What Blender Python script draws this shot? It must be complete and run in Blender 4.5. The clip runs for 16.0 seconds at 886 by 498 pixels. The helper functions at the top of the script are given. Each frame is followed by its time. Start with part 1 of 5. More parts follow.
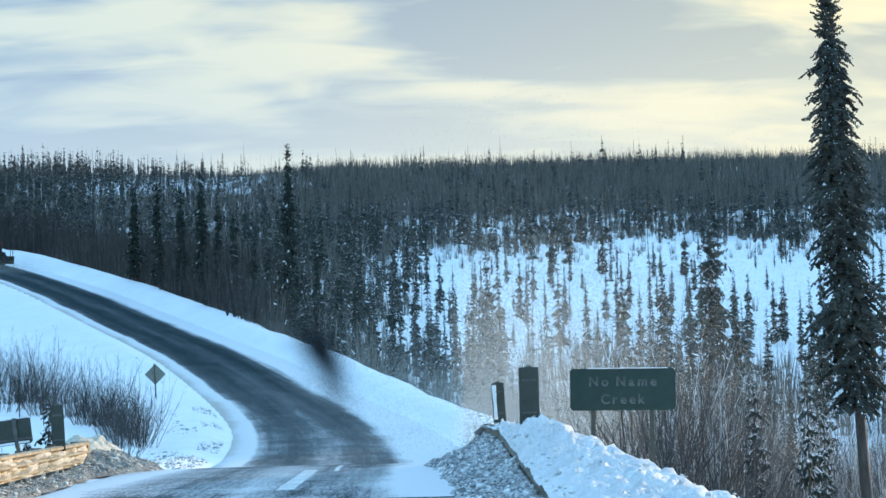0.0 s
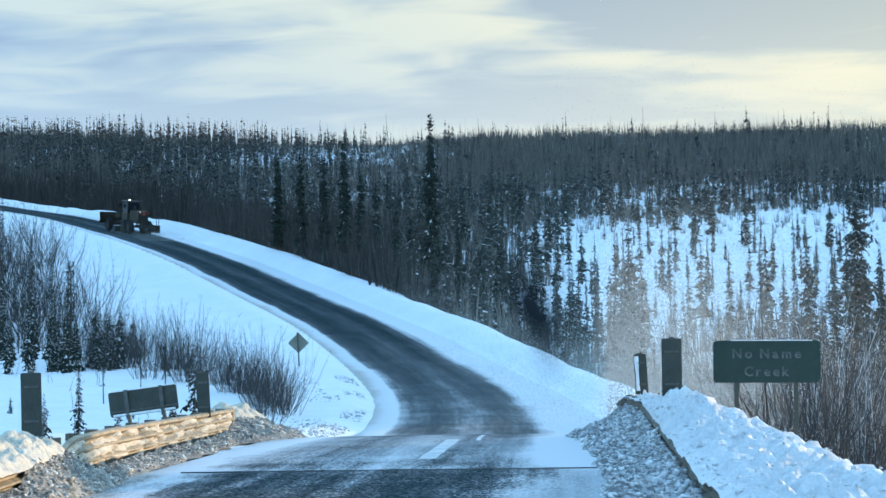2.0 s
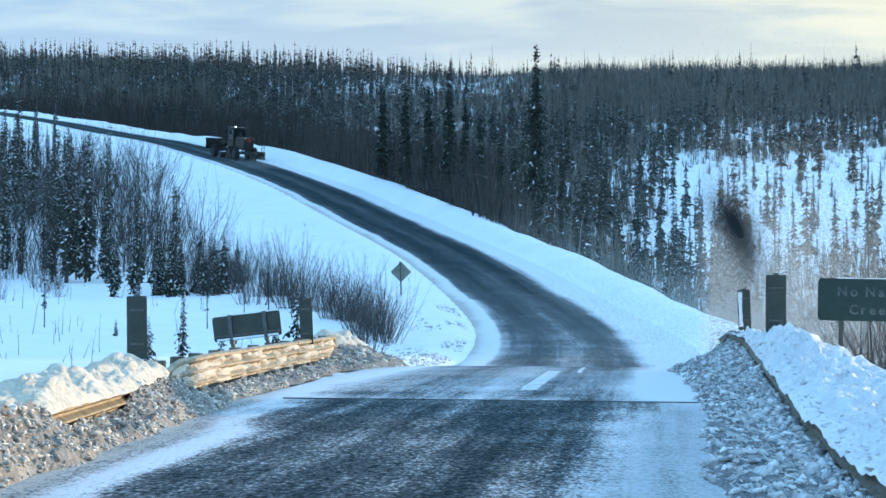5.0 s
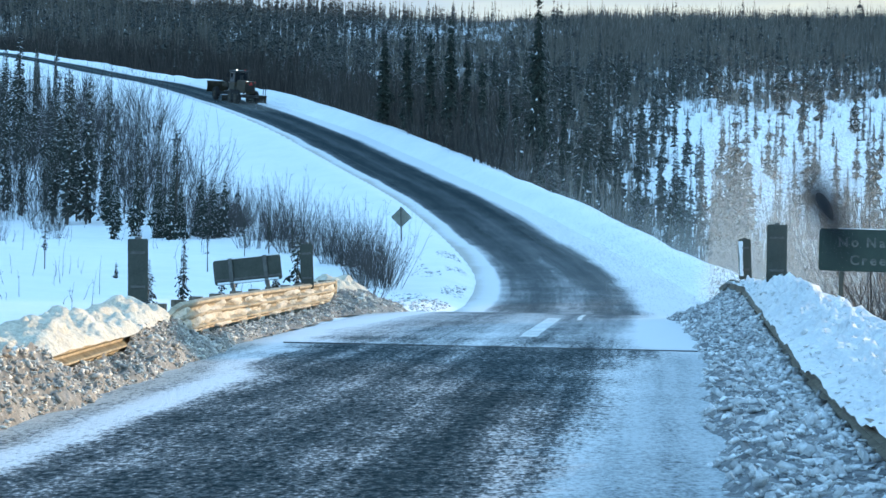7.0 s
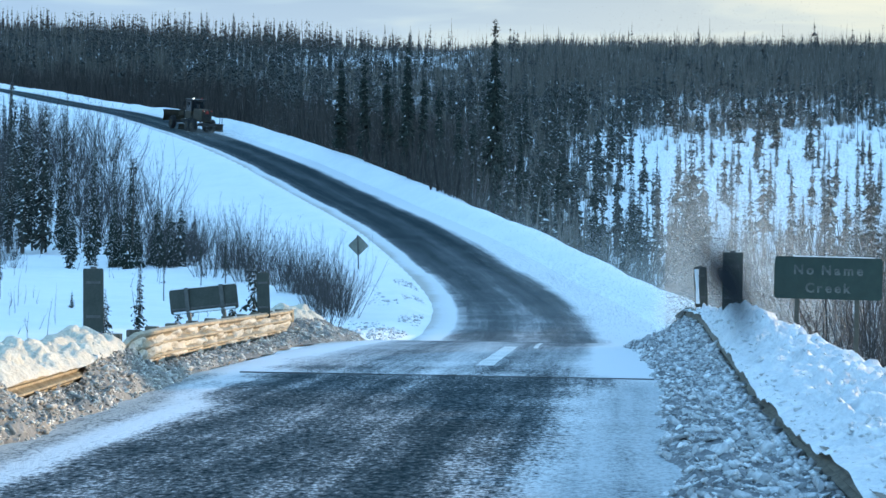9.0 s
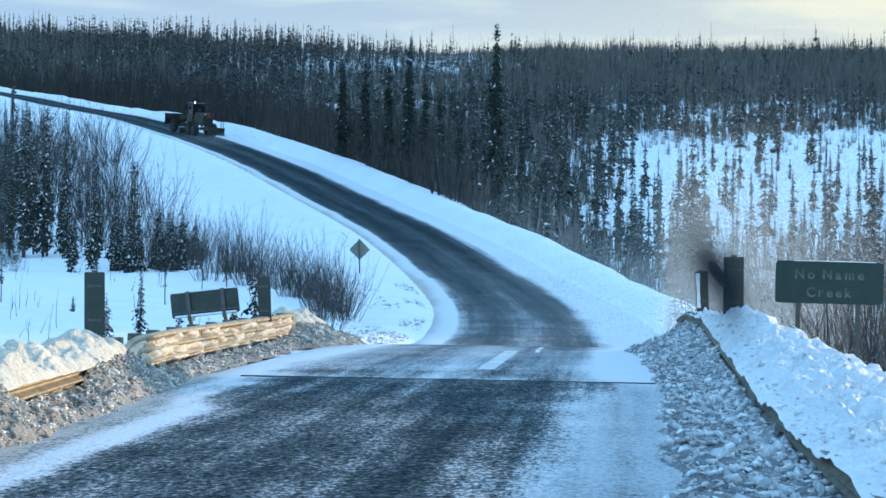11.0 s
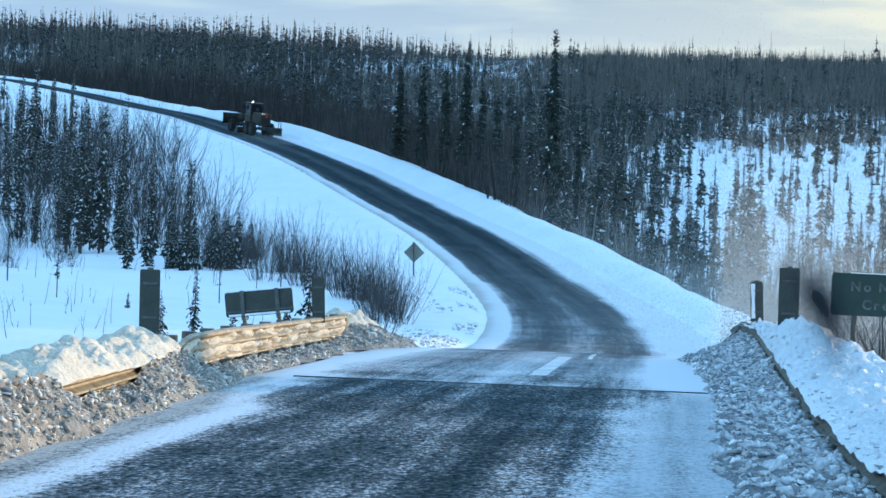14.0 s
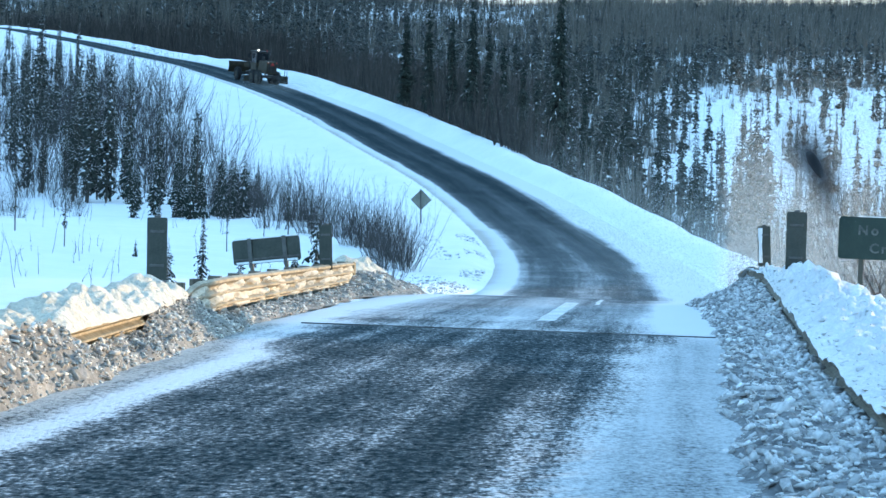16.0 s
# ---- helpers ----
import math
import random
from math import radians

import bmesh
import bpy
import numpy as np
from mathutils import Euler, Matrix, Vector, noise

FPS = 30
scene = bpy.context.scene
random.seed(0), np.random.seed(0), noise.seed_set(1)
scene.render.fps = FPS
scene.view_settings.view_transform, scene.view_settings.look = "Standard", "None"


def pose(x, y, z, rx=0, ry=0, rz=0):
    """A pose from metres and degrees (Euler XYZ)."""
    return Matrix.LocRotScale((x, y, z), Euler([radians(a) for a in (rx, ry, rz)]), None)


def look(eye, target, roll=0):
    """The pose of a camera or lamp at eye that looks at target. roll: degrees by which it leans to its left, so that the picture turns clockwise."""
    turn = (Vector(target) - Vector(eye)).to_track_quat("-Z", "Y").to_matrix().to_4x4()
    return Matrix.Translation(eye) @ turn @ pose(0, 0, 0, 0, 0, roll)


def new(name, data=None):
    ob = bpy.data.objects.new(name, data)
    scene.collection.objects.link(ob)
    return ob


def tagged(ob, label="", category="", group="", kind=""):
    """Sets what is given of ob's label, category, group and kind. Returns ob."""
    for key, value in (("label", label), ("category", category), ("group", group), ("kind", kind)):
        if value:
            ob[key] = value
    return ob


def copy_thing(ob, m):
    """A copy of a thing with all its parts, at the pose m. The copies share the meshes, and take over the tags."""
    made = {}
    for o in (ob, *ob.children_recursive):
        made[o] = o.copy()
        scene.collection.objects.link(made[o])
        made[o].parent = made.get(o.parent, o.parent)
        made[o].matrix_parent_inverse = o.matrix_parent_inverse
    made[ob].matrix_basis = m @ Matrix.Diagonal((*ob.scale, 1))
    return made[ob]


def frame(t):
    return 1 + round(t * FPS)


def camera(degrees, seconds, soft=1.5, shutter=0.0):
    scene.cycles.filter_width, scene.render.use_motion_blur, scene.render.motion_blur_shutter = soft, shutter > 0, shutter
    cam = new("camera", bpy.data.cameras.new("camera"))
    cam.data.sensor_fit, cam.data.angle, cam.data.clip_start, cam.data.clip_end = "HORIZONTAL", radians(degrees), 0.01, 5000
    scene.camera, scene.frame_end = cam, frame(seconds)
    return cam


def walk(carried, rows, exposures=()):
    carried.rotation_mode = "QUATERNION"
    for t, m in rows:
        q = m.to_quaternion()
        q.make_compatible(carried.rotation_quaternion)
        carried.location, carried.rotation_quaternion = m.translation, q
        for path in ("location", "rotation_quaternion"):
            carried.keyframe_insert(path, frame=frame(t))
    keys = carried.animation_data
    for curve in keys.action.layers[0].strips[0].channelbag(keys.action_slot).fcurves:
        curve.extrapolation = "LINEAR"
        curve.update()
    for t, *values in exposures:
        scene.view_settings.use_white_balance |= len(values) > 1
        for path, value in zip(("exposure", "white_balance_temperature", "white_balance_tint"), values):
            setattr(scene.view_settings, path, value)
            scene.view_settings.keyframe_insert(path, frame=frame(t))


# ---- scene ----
cam = camera(24.0, 16.0)
PATH = [
    (0.0, pose(0.0437, -0.0046, 1.5965, 93.936, 1.331, -0.912)),
    (0.5, pose(0.0434, 0.0022, 1.5925, 93.758, 1.221, -0.367)),
    (1.0, pose(0.0347, 0.0004, 1.5948, 93.523, 1.085, 0.496)),
    (1.5, pose(0.0284, -0.0040, 1.6004, 93.301, 0.930, 1.650)),
    (2.0, pose(0.0248, -0.0202, 1.5934, 93.196, 0.842, 2.957)),
    (2.5, pose(0.0117, 0.0050, 1.5939, 93.047, 0.573, 4.163)),
    (3.0, pose(0.0108, 0.0065, 1.6019, 92.907, 0.348, 5.006)),
    (3.5, pose(0.0029, -0.0017, 1.5962, 92.700, 0.200, 5.420)),
    (4.0, pose(0.0033, -0.0050, 1.5960, 92.309, 0.109, 5.537)),
    (4.5, pose(-0.0015, 0.0082, 1.5764, 91.859, 0.000, 5.585)),
    (5.0, pose(-0.0011, 0.0005, 1.5891, 91.311, -0.349, 5.737)),
    (7.5, pose(-0.0267, 0.0040, 1.6014, 89.736, -1.109, 5.603)),
    (8.0, pose(-0.0090, 0.0172, 1.6083, 90.253, -0.912, 5.010)),
    (8.5, pose(-0.0100, 0.0141, 1.6099, 90.536, -0.800, 4.569)),
    (11.0, pose(-0.0077, -0.0018, 1.6069, 90.718, -0.871, 4.593)),
    (11.5, pose(-0.0053, 0.0077, 1.6111, 90.921, -1.121, 4.962)),
    (12.0, pose(-0.0055, -0.0047, 1.6091, 90.968, -1.427, 5.263)),
    (12.5, pose(-0.0085, 0.0025, 1.6090, 90.911, -1.643, 5.453)),
    (13.0, pose(-0.0116, 0.0005, 1.6101, 90.883, -1.816, 5.621)),
    (13.5, pose(-0.0201, 0.0079, 1.6097, 90.855, -1.985, 5.810)),
    (14.0, pose(-0.0201, 0.0033, 1.6113, 90.789, -2.116, 6.069)),
    (14.5, pose(-0.0285, 0.0088, 1.6143, 90.531, -2.158, 6.379)),
    (15.0, pose(-0.0049, 0.0125, 1.5939, 90.047, -2.069, 6.603)),
    (15.5, pose(-0.0276, 0.0022, 1.5842, 89.557, -1.955, 6.550)),
    (16.0, pose(-0.0158, 0.0045, 1.5896, 89.339, -1.751, 6.269)),
]
# the phone's own exposure and white balance drift a little on the way
walk(cam, PATH, [(0.0, 0.03, 7050, 10), (2.0, 0.0, 6850, 10), (4.5, 0.03, 6700, 10), (5.0, 0.07, 6720, 10), (7.5, 0.10, 6900, 10), (8.0, -0.05, 6680, 10), (8.5, -0.02, 6650, 10), (13.0, 0.0, 6560, 10), (14.5, -0.05, 6540, 10), (15.0, -0.02, 6480, 10), (15.5, 0.20, 6700, 10), (16.0, 0.27, 6850, 10)])

# ---------- world, sun ----------
SUN_TURN, SUN_UP = 42.5, 5.6          # degrees to the right of straight ahead, degrees above the horizon
world = bpy.data.worlds.new("winter_sky")
scene.world = world
world.use_nodes = True
wt = world.node_tree
wt.nodes.clear()


def node(tree, kind, **inputs):
    n = tree.nodes.new(kind)
    for key, value in inputs.items():
        n.inputs[int(key[1:])].default_value = value
    return n


def ramp(tree, stops, interpolation="LINEAR"):
    n = tree.nodes.new("ShaderNodeValToRGB")
    n.color_ramp.interpolation = interpolation
    while len(n.color_ramp.elements) < len(stops):
        n.color_ramp.elements.new(0.5)
    for e, (p, c) in zip(n.color_ramp.elements, stops):
        e.position = p
        e.color = (c, c, c, 1) if isinstance(c, (int, float)) else (*c, 1)
    return n


def math_node(tree, op, a, b=None, clamp=False):
    n = tree.nodes.new("ShaderNodeMath")
    n.operation, n.use_clamp = op, clamp
    for i, v in enumerate((a, b)):
        if v is None:
            continue
        if isinstance(v, (int, float)):
            n.inputs[i].default_value = v
        else:
            tree.links.new(v, n.inputs[i])
    return n.outputs[0]


def mix_rgb(tree, fac, a, b, blend="MIX"):
    n = tree.nodes.new("ShaderNodeMix")
    n.data_type, n.blend_type = "RGBA", blend
    for i, v in ((0, fac), (6, a), (7, b)):
        if isinstance(v, (int, float)):
            n.inputs[i].default_value = v
        elif isinstance(v, tuple):
            n.inputs[i].default_value = (*v, 1)
        else:
            tree.links.new(v, n.inputs[i])
    return n.outputs[2]


def build_sky():
    L = wt.links.new
    sky = node(wt, "ShaderNodeTexSky")
    sky.sky_type, sky.sun_disc = "NISHITA", False
    sky.sun_elevation, sky.sun_rotation = radians(SUN_UP), radians(SUN_TURN)
    sky.air_density, sky.dust_density, sky.ozone_density = 1.0, 0.6, 2.0
    co = node(wt, "ShaderNodeTexCoord")
    sep = node(wt, "ShaderNodeSeparateXYZ")
    L(co.outputs["Generated"], sep.inputs[0])
    x, y, z = sep.outputs
    # flat cloud sheets, seen edge-on towards the horizon
    el = math_node(wt, "ADD", math_node(wt, "ABSOLUTE", z), 0.15)
    cx, cy = math_node(wt, "DIVIDE", x, el), math_node(wt, "DIVIDE", y, el)
    comb = node(wt, "ShaderNodeCombineXYZ")
    L(math_node(wt, "MULTIPLY", cx, 1.5), comb.inputs[0])
    L(math_node(wt, "MULTIPLY", cy, 2.6), comb.inputs[1])
    big = node(wt, "ShaderNodeTexNoise", _2=1.0, _3=3.0, _4=0.45, _8=0.6)
    L(comb.outputs[0], big.inputs[0])
    fine = node(wt, "ShaderNodeTexNoise", _2=3.1, _3=3.0, _4=0.5, _8=0.8)
    L(comb.outputs[0], fine.inputs[0])
    dens = math_node(wt, "ADD", math_node(wt, "MULTIPLY", big.outputs[0], 0.72), math_node(wt, "MULTIPLY", fine.outputs[0], 0.28))
    dens = math_node(wt, "ADD", math_node(wt, "MULTIPLY", math_node(wt, "SUBTRACT", dens, 0.49), 1.35), 0.505)
    # the lit parts are cream, the thick parts blue-grey; warmer towards the sun
    tone = ramp(wt, [(0.38, (1.10, 1.06, 0.84)), (0.455, (0.92, 0.93, 0.80)), (0.525, (0.60, 0.71, 0.76)), (0.60, (0.40, 0.52, 0.66))])
    L(dens, tone.inputs[0])
    sunward = math_node(wt, "ADD", math_node(wt, "MULTIPLY", x, math.sin(radians(SUN_TURN))), math_node(wt, "MULTIPLY", y, math.cos(radians(SUN_TURN))))
    warm = ramp(wt, [(0.47, (0.60, 0.83, 1.12)), (0.656, (0.75, 0.89, 1.04)), (0.776, (0.98, 1.01, 0.99)), (0.857, (1.13, 1.09, 0.93)), (0.972, (1.24, 1.14, 0.86))])
    L(sunward, warm.inputs[0])
    # pale band just over the horizon
    low = ramp(wt, [(0.0, 1.0), (0.115, 0.95), (0.16, 0.45), (0.22, 0.0)])
    L(z, low.inputs[0])
    cloud = mix_rgb(wt, math_node(wt, "MULTIPLY", low.outputs[0], 0.80), tone.outputs[0], (0.84, 0.92, 0.94))
    cloud = mix_rgb(wt, 1.0, cloud, warm.outputs[0], "MULTIPLY")
    # clouds thin out overhead, where the sky is clear
    high = ramp(wt, [(0.205, 1.0), (0.30, 0.0)])
    L(z, high.inputs[0])
    amount = high.outputs[0]
    clear = mix_rgb(wt, 1.0, sky.outputs[0], (SKY_GAIN * 0.82, SKY_GAIN * 1.02, SKY_GAIN * 1.10), "MULTIPLY")
    colour = mix_rgb(wt, amount, clear, cloud)
    back = node(wt, "ShaderNodeBackground", _1=SKY_STRENGTH)
    L(colour, back.inputs[0])
    out = node(wt, "ShaderNodeOutputWorld")
    L(back.outputs[0], out.inputs[0])


SKY_GAIN, SKY_STRENGTH = 1.05, 0.92
build_sky()
lamp = bpy.data.lights.new("sun", "SUN")
lamp.energy, lamp.angle, lamp.color = 5.0, radians(0.8), (1.0, 0.74, 0.46)
sun = new("sun", lamp)
toward = Vector((math.sin(radians(SUN_TURN)) * math.cos(radians(SUN_UP)), math.cos(radians(SUN_TURN)) * math.cos(radians(SUN_UP)), math.sin(radians(SUN_UP))))
sun.matrix_world = look(toward * 200, (0, 0, 0))


# ---------- materials ----------
def material(name, roughness=0.8, metallic=0.0, specular=0.3):
    m = bpy.data.materials.new(name)
    m.use_nodes = True
    t = m.node_tree
    b = t.nodes["Principled BSDF"]
    b.inputs["Roughness"].default_value, b.inputs["Metallic"].default_value = roughness, metallic
    b.inputs["Specular IOR Level"].default_value = specular
    return m, t, b


def noisy(name, dark, light, scale, roughness=0.8, metallic=0.0, bump=0.0, bump_scale=None, fine=0.35, stretch=(1, 1, 1), detail=6.0, coords="Object", spread=0.0):
    """A material whose colour wanders between two tones at two scales, with a fine relief."""
    m, t, b = material(name, roughness, metallic)
    L = t.links.new
    co = node(t, "ShaderNodeTexCoord")
    mp = node(t, "ShaderNodeMapping", _3=stretch)
    L(co.outputs[coords], mp.inputs[0])
    n1 = node(t, "ShaderNodeTexNoise", _2=scale, _3=detail, _4=0.6)
    n2 = node(t, "ShaderNodeTexNoise", _2=scale * 9, _3=3.0, _4=0.6)
    L(mp.outputs[0], n1.inputs[0])
    L(mp.outputs[0], n2.inputs[0])
    mixed = math_node(t, "ADD", math_node(t, "MULTIPLY", n1.outputs[0], 1 - fine), math_node(t, "MULTIPLY", n2.outputs[0], fine))
    r = ramp(t, [(0.34, dark), (0.66, light)])
    L(mixed, r.inputs[0])
    col = r.outputs[0]
    if spread:
        info = node(t, "ShaderNodeObjectInfo")
        geo = node(t, "ShaderNodeNewGeometry")
        v = math_node(t, "FRACT", math_node(t, "ADD", info.outputs["Random"], geo.outputs["Random Per Island"]))
        v = math_node(t, "ADD", math_node(t, "MULTIPLY", v, spread * 2), 1 - spread)
        hs = node(t, "ShaderNodeHueSaturation")
        L(v, hs.inputs["Value"])
        L(col, hs.inputs["Color"])
        col = hs.outputs[0]
    L(col, b.inputs["Base Color"])
    if bump:
        n3 = node(t, "ShaderNodeTexNoise", _2=bump_scale or scale * 4, _3=6.0, _4=0.6)
        L(mp.outputs[0], n3.inputs[0])
        bp = node(t, "ShaderNodeBump", _0=bump, _1=0.05)
        L(n3.outputs[0], bp.inputs["Height"])
        L(bp.outputs[0], b.inputs["Normal"])
    return m


SNOW = noisy("snow", (0.80, 0.82, 0.84), (0.90, 0.90, 0.90), 0.35, 0.75, bump=0.35, bump_scale=5.0)
SNOW_ROUGH = noisy("heaped_snow", (0.66, 0.67, 0.68), (0.90, 0.90, 0.89), 2.2, 0.8, bump=1.0, bump_scale=9.0, fine=0.5)
# roadside snow with the sun's cream warmth put into its colour
SNOW_CREAM = noisy("sun_tinted_snow", (0.52, 0.44, 0.34), (0.86, 0.76, 0.61), 2.6, 0.85, bump=1.0, bump_scale=9.0, fine=0.5)
# base darkened to stand for the shadowed gaps between the white clods
SNOW_BROKEN = noisy("gap_shaded_snow", (0.06, 0.065, 0.07), (0.34, 0.35, 0.36), 1.6, 0.85, bump=0.9, bump_scale=11.0, fine=0.5)
FROSTED = noisy("frosted_twigs", (0.30, 0.30, 0.30), (0.86, 0.86, 0.86), 5.0, 0.8, spread=0.3)
SNOW_CLEAN = noisy("snow_on_branches", (0.78, 0.80, 0.82), (0.88, 0.88, 0.88), 3.0, 0.75)
CLUMP_WHITE = noisy("white_snow_clumps", (0.34, 0.35, 0.36), (0.88, 0.88, 0.88), 2.2, 0.85, bump=0.5, bump_scale=14.0, fine=0.5, spread=0.38)
# dirty snow, its base darkened further and its clods lightened for shadow and sun
SNOW_DIRTY_SHADED = noisy("ploughed_snow", (0.10, 0.09, 0.08), (0.42, 0.39, 0.35), 1.1, 0.85, bump=0.7, bump_scale=9.0, fine=0.5)
CLUMP = noisy("snow_clumps", (0.26, 0.23, 0.19), (0.84, 0.79, 0.71), 2.2, 0.85, bump=0.5, bump_scale=14.0, fine=0.5, spread=0.45)
BARK = noisy("spruce_bark", (0.045, 0.036, 0.03), (0.12, 0.10, 0.085), 6.0, 0.9, bump=0.5, stretch=(1, 1, 0.3))
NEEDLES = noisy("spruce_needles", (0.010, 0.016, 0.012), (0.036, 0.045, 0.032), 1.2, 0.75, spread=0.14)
# lighter needle copies; the far one carries distance haze in its colour
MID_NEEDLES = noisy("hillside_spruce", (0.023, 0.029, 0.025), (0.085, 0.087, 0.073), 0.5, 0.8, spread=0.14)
FAR_NEEDLES = noisy("hazed_spruce", (0.036, 0.041, 0.039), (0.105, 0.108, 0.098), 0.4, 0.8, spread=0.14)
BAND = noisy("dark_brush", (0.034, 0.029, 0.027), (0.095, 0.080, 0.072), 0.6, 0.85, spread=0.4)
# brush colour lightened as well, for the haze over the far hill
BRUSH = noisy("brown_brush", (0.11, 0.098, 0.086), (0.28, 0.25, 0.215), 0.6, 0.85, spread=0.4)
TWIGS = noisy("bare_twigs", (0.034, 0.032, 0.032), (0.105, 0.098, 0.094), 2.0, 0.85, spread=0.35)
DEAD_WOOD = noisy("bare_trunks", (0.080, 0.077, 0.073), (0.21, 0.20, 0.185), 1.5, 0.85, spread=0.4)
SIGN_GREEN = noisy("green_sign_sheet", (0.010, 0.030, 0.026), (0.018, 0.045, 0.038), 4.0, 0.45, bump=0.05)
SIGN_LETTER = noisy("sign_letters", (0.028, 0.042, 0.040), (0.14, 0.16, 0.155), 3.0, 0.5)
SIGN_BACK = noisy("weathered_sign_back", (0.036, 0.041, 0.033), (0.075, 0.080, 0.066), 3.0, 0.6, 0.0, bump=0.08)
# lighter copy of the sign back; light on the diamond is in its colour
PLATE_BACK = noisy("lit_plate_back", (0.14, 0.145, 0.12), (0.26, 0.26, 0.215), 4.0, 0.6, 0.1, bump=0.08)
POST_STEEL = noisy("galvanised_post", (0.07, 0.068, 0.062), (0.15, 0.145, 0.135), 8.0, 0.6, 0.2)
POST_WOOD = noisy("weathered_post", (0.10, 0.08, 0.06), (0.22, 0.19, 0.15), 6.0, 0.85, bump=0.4, stretch=(1, 1, 0.2))
RAIL_STEEL = noisy("guardrail_steel", (0.10, 0.078, 0.05), (0.44, 0.36, 0.235), 2.5, 0.55, 0.15, bump=0.15, fine=0.45)
RAIL_DARK = noisy("rusty_rail", (0.12, 0.105, 0.085), (0.30, 0.265, 0.215), 5.0, 0.75, 0.2, bump=0.3)
JOINT = noisy("joint_rubber", (0.02, 0.02, 0.02), (0.20, 0.20, 0.20), 1.5, 0.8)


def road_material():
    """Worn asphalt under packed and drifting snow; u runs across in metres, v along."""
    m, t, b = material("frosted_asphalt", 0.95, 0.0, 0.0)
    L = t.links.new
    uv = node(t, "ShaderNodeUVMap")
    sep = node(t, "ShaderNodeSeparateXYZ")
    L(uv.outputs[0], sep.inputs[0])
    u, v, _ = sep.outputs

    def streak(scale, along, across, detail=5.0, seed=0.0):
        c = node(t, "ShaderNodeCombineXYZ", _2=seed)
        L(math_node(t, "MULTIPLY", u, across), c.inputs[0])
        L(math_node(t, "MULTIPLY", v, along), c.inputs[1])
        n = node(t, "ShaderNodeTexNoise", _2=scale, _3=detail, _4=0.65)
        L(c.outputs[0], n.inputs[0])
        return n.outputs[0]

    wander = math_node(t, "MULTIPLY", math_node(t, "SUBTRACT", streak(0.12, 1.0, 0.6, 4.0, 3.0), 0.5), 1.5)
    near_end = math_node(t, "MULTIPLY", math_node(t, "DIVIDE", math_node(t, "SUBTRACT", 46.0, v), 19.0, True), 0.80)
    bend = math_node(t, "MULTIPLY", math_node(t, "DIVIDE", math_node(t, "SUBTRACT", v, 62.0), 16.0, True), 0.07)
    dusted = math_node(t, "MULTIPLY", math_node(t, "DIVIDE", math_node(t, "SUBTRACT", v, 45.9), 0.25, True), 0.24)
    # the worn lanes narrow towards the near end, more so on the right
    side = math_node(t, "ADD", math_node(t, "MULTIPLY", math_node(t, "GREATER_THAN", u, 0.0), 0.22), 0.50)
    spill = math_node(t, "MULTIPLY", math_node(t, "MULTIPLY", math_node(t, "DIVIDE", math_node(t, "SUBTRACT", v, 40.0), 12.0, True), math_node(t, "DIVIDE", math_node(t, "SUBTRACT", 66.0, v), 8.0, True)), math_node(t, "MULTIPLY", math_node(t, "LESS_THAN", u, 0.0), 0.12))
    dusted = math_node(t, "SUBTRACT", math_node(t, "MULTIPLY", dusted, math_node(t, "DIVIDE", math_node(t, "SUBTRACT", 62.0, v), 3.0, True)), math_node(t, "MULTIPLY", math_node(t, "DIVIDE", math_node(t, "SUBTRACT", v, 60.0), 4.0, True), 0.24))
    wide = math_node(t, "SUBTRACT", math_node(t, "SUBTRACT", math_node(t, "ADD", math_node(t, "MULTIPLY", near_end, side), 1.0), bend), spill)
    uw = math_node(t, "ADD", math_node(t, "MULTIPLY", u, wide), wander)
    # how much snow lies across the road: tyre lanes are worn dark, edges and the right shoulder are white
    lie = ramp(t, [(0.0, 0.62), (0.045, 0.52), (0.085, 0.74), (0.115, 0.66), (0.15, 0.36), (0.20, 0.22), (0.32, 0.14), (0.45, 0.27), (0.58, 0.13), (0.69, 0.21), (0.75, 0.43), (0.80, 0.60), (0.92, 0.58), (1.0, 0.58)])
    L(math_node(t, "DIVIDE", math_node(t, "ADD", uw, 4.1), 8.2, True), lie.inputs[0])
    streaks = streak(1.0, 0.05, 2.0, 8.0)
    grit = streak(1.0, 6.0, 12.0, 8.0, 7.0)
    speck = streak(1.0, 13.0, 26.0, 3.0, 17.0)
    drift = streak(0.35, 0.8, 0.5, 6.0, 11.0)
    rough = math_node(t, "ADD", math_node(t, "MULTIPLY", math_node(t, "SUBTRACT", streaks, 0.47), 1.0), math_node(t, "ADD", math_node(t, "MULTIPLY", math_node(t, "SUBTRACT", grit, 0.5), 1.0), math_node(t, "MULTIPLY", math_node(t, "SUBTRACT", speck, 0.5), 1.25)))
    rough = math_node(t, "ADD", rough, math_node(t, "MULTIPLY", math_node(t, "SUBTRACT", streak(1.0, 0.55, 1.5, 5.0, 29.0), 0.5), 0.50))
    rough = math_node(t, "ADD", rough, math_node(t, "MULTIPLY", math_node(t, "SUBTRACT", drift, 0.5), 0.6))
    band = math_node(t, "DIVIDE", math_node(t, "SUBTRACT", uw, 2.1), 0.7, True)
    rough = math_node(t, "MULTIPLY", rough, math_node(t, "SUBTRACT", 1.0, math_node(t, "MULTIPLY", band, 0.45)))
    # the bend beyond the bridge is swept smooth
    swept = math_node(t, "SUBTRACT", 1.0, math_node(t, "MULTIPLY", math_node(t, "DIVIDE", math_node(t, "SUBTRACT", v, 46.0), 10.0, True), 0.66))
    s = math_node(t, "ADD", lie.outputs[0], math_node(t, "MULTIPLY", rough, swept))
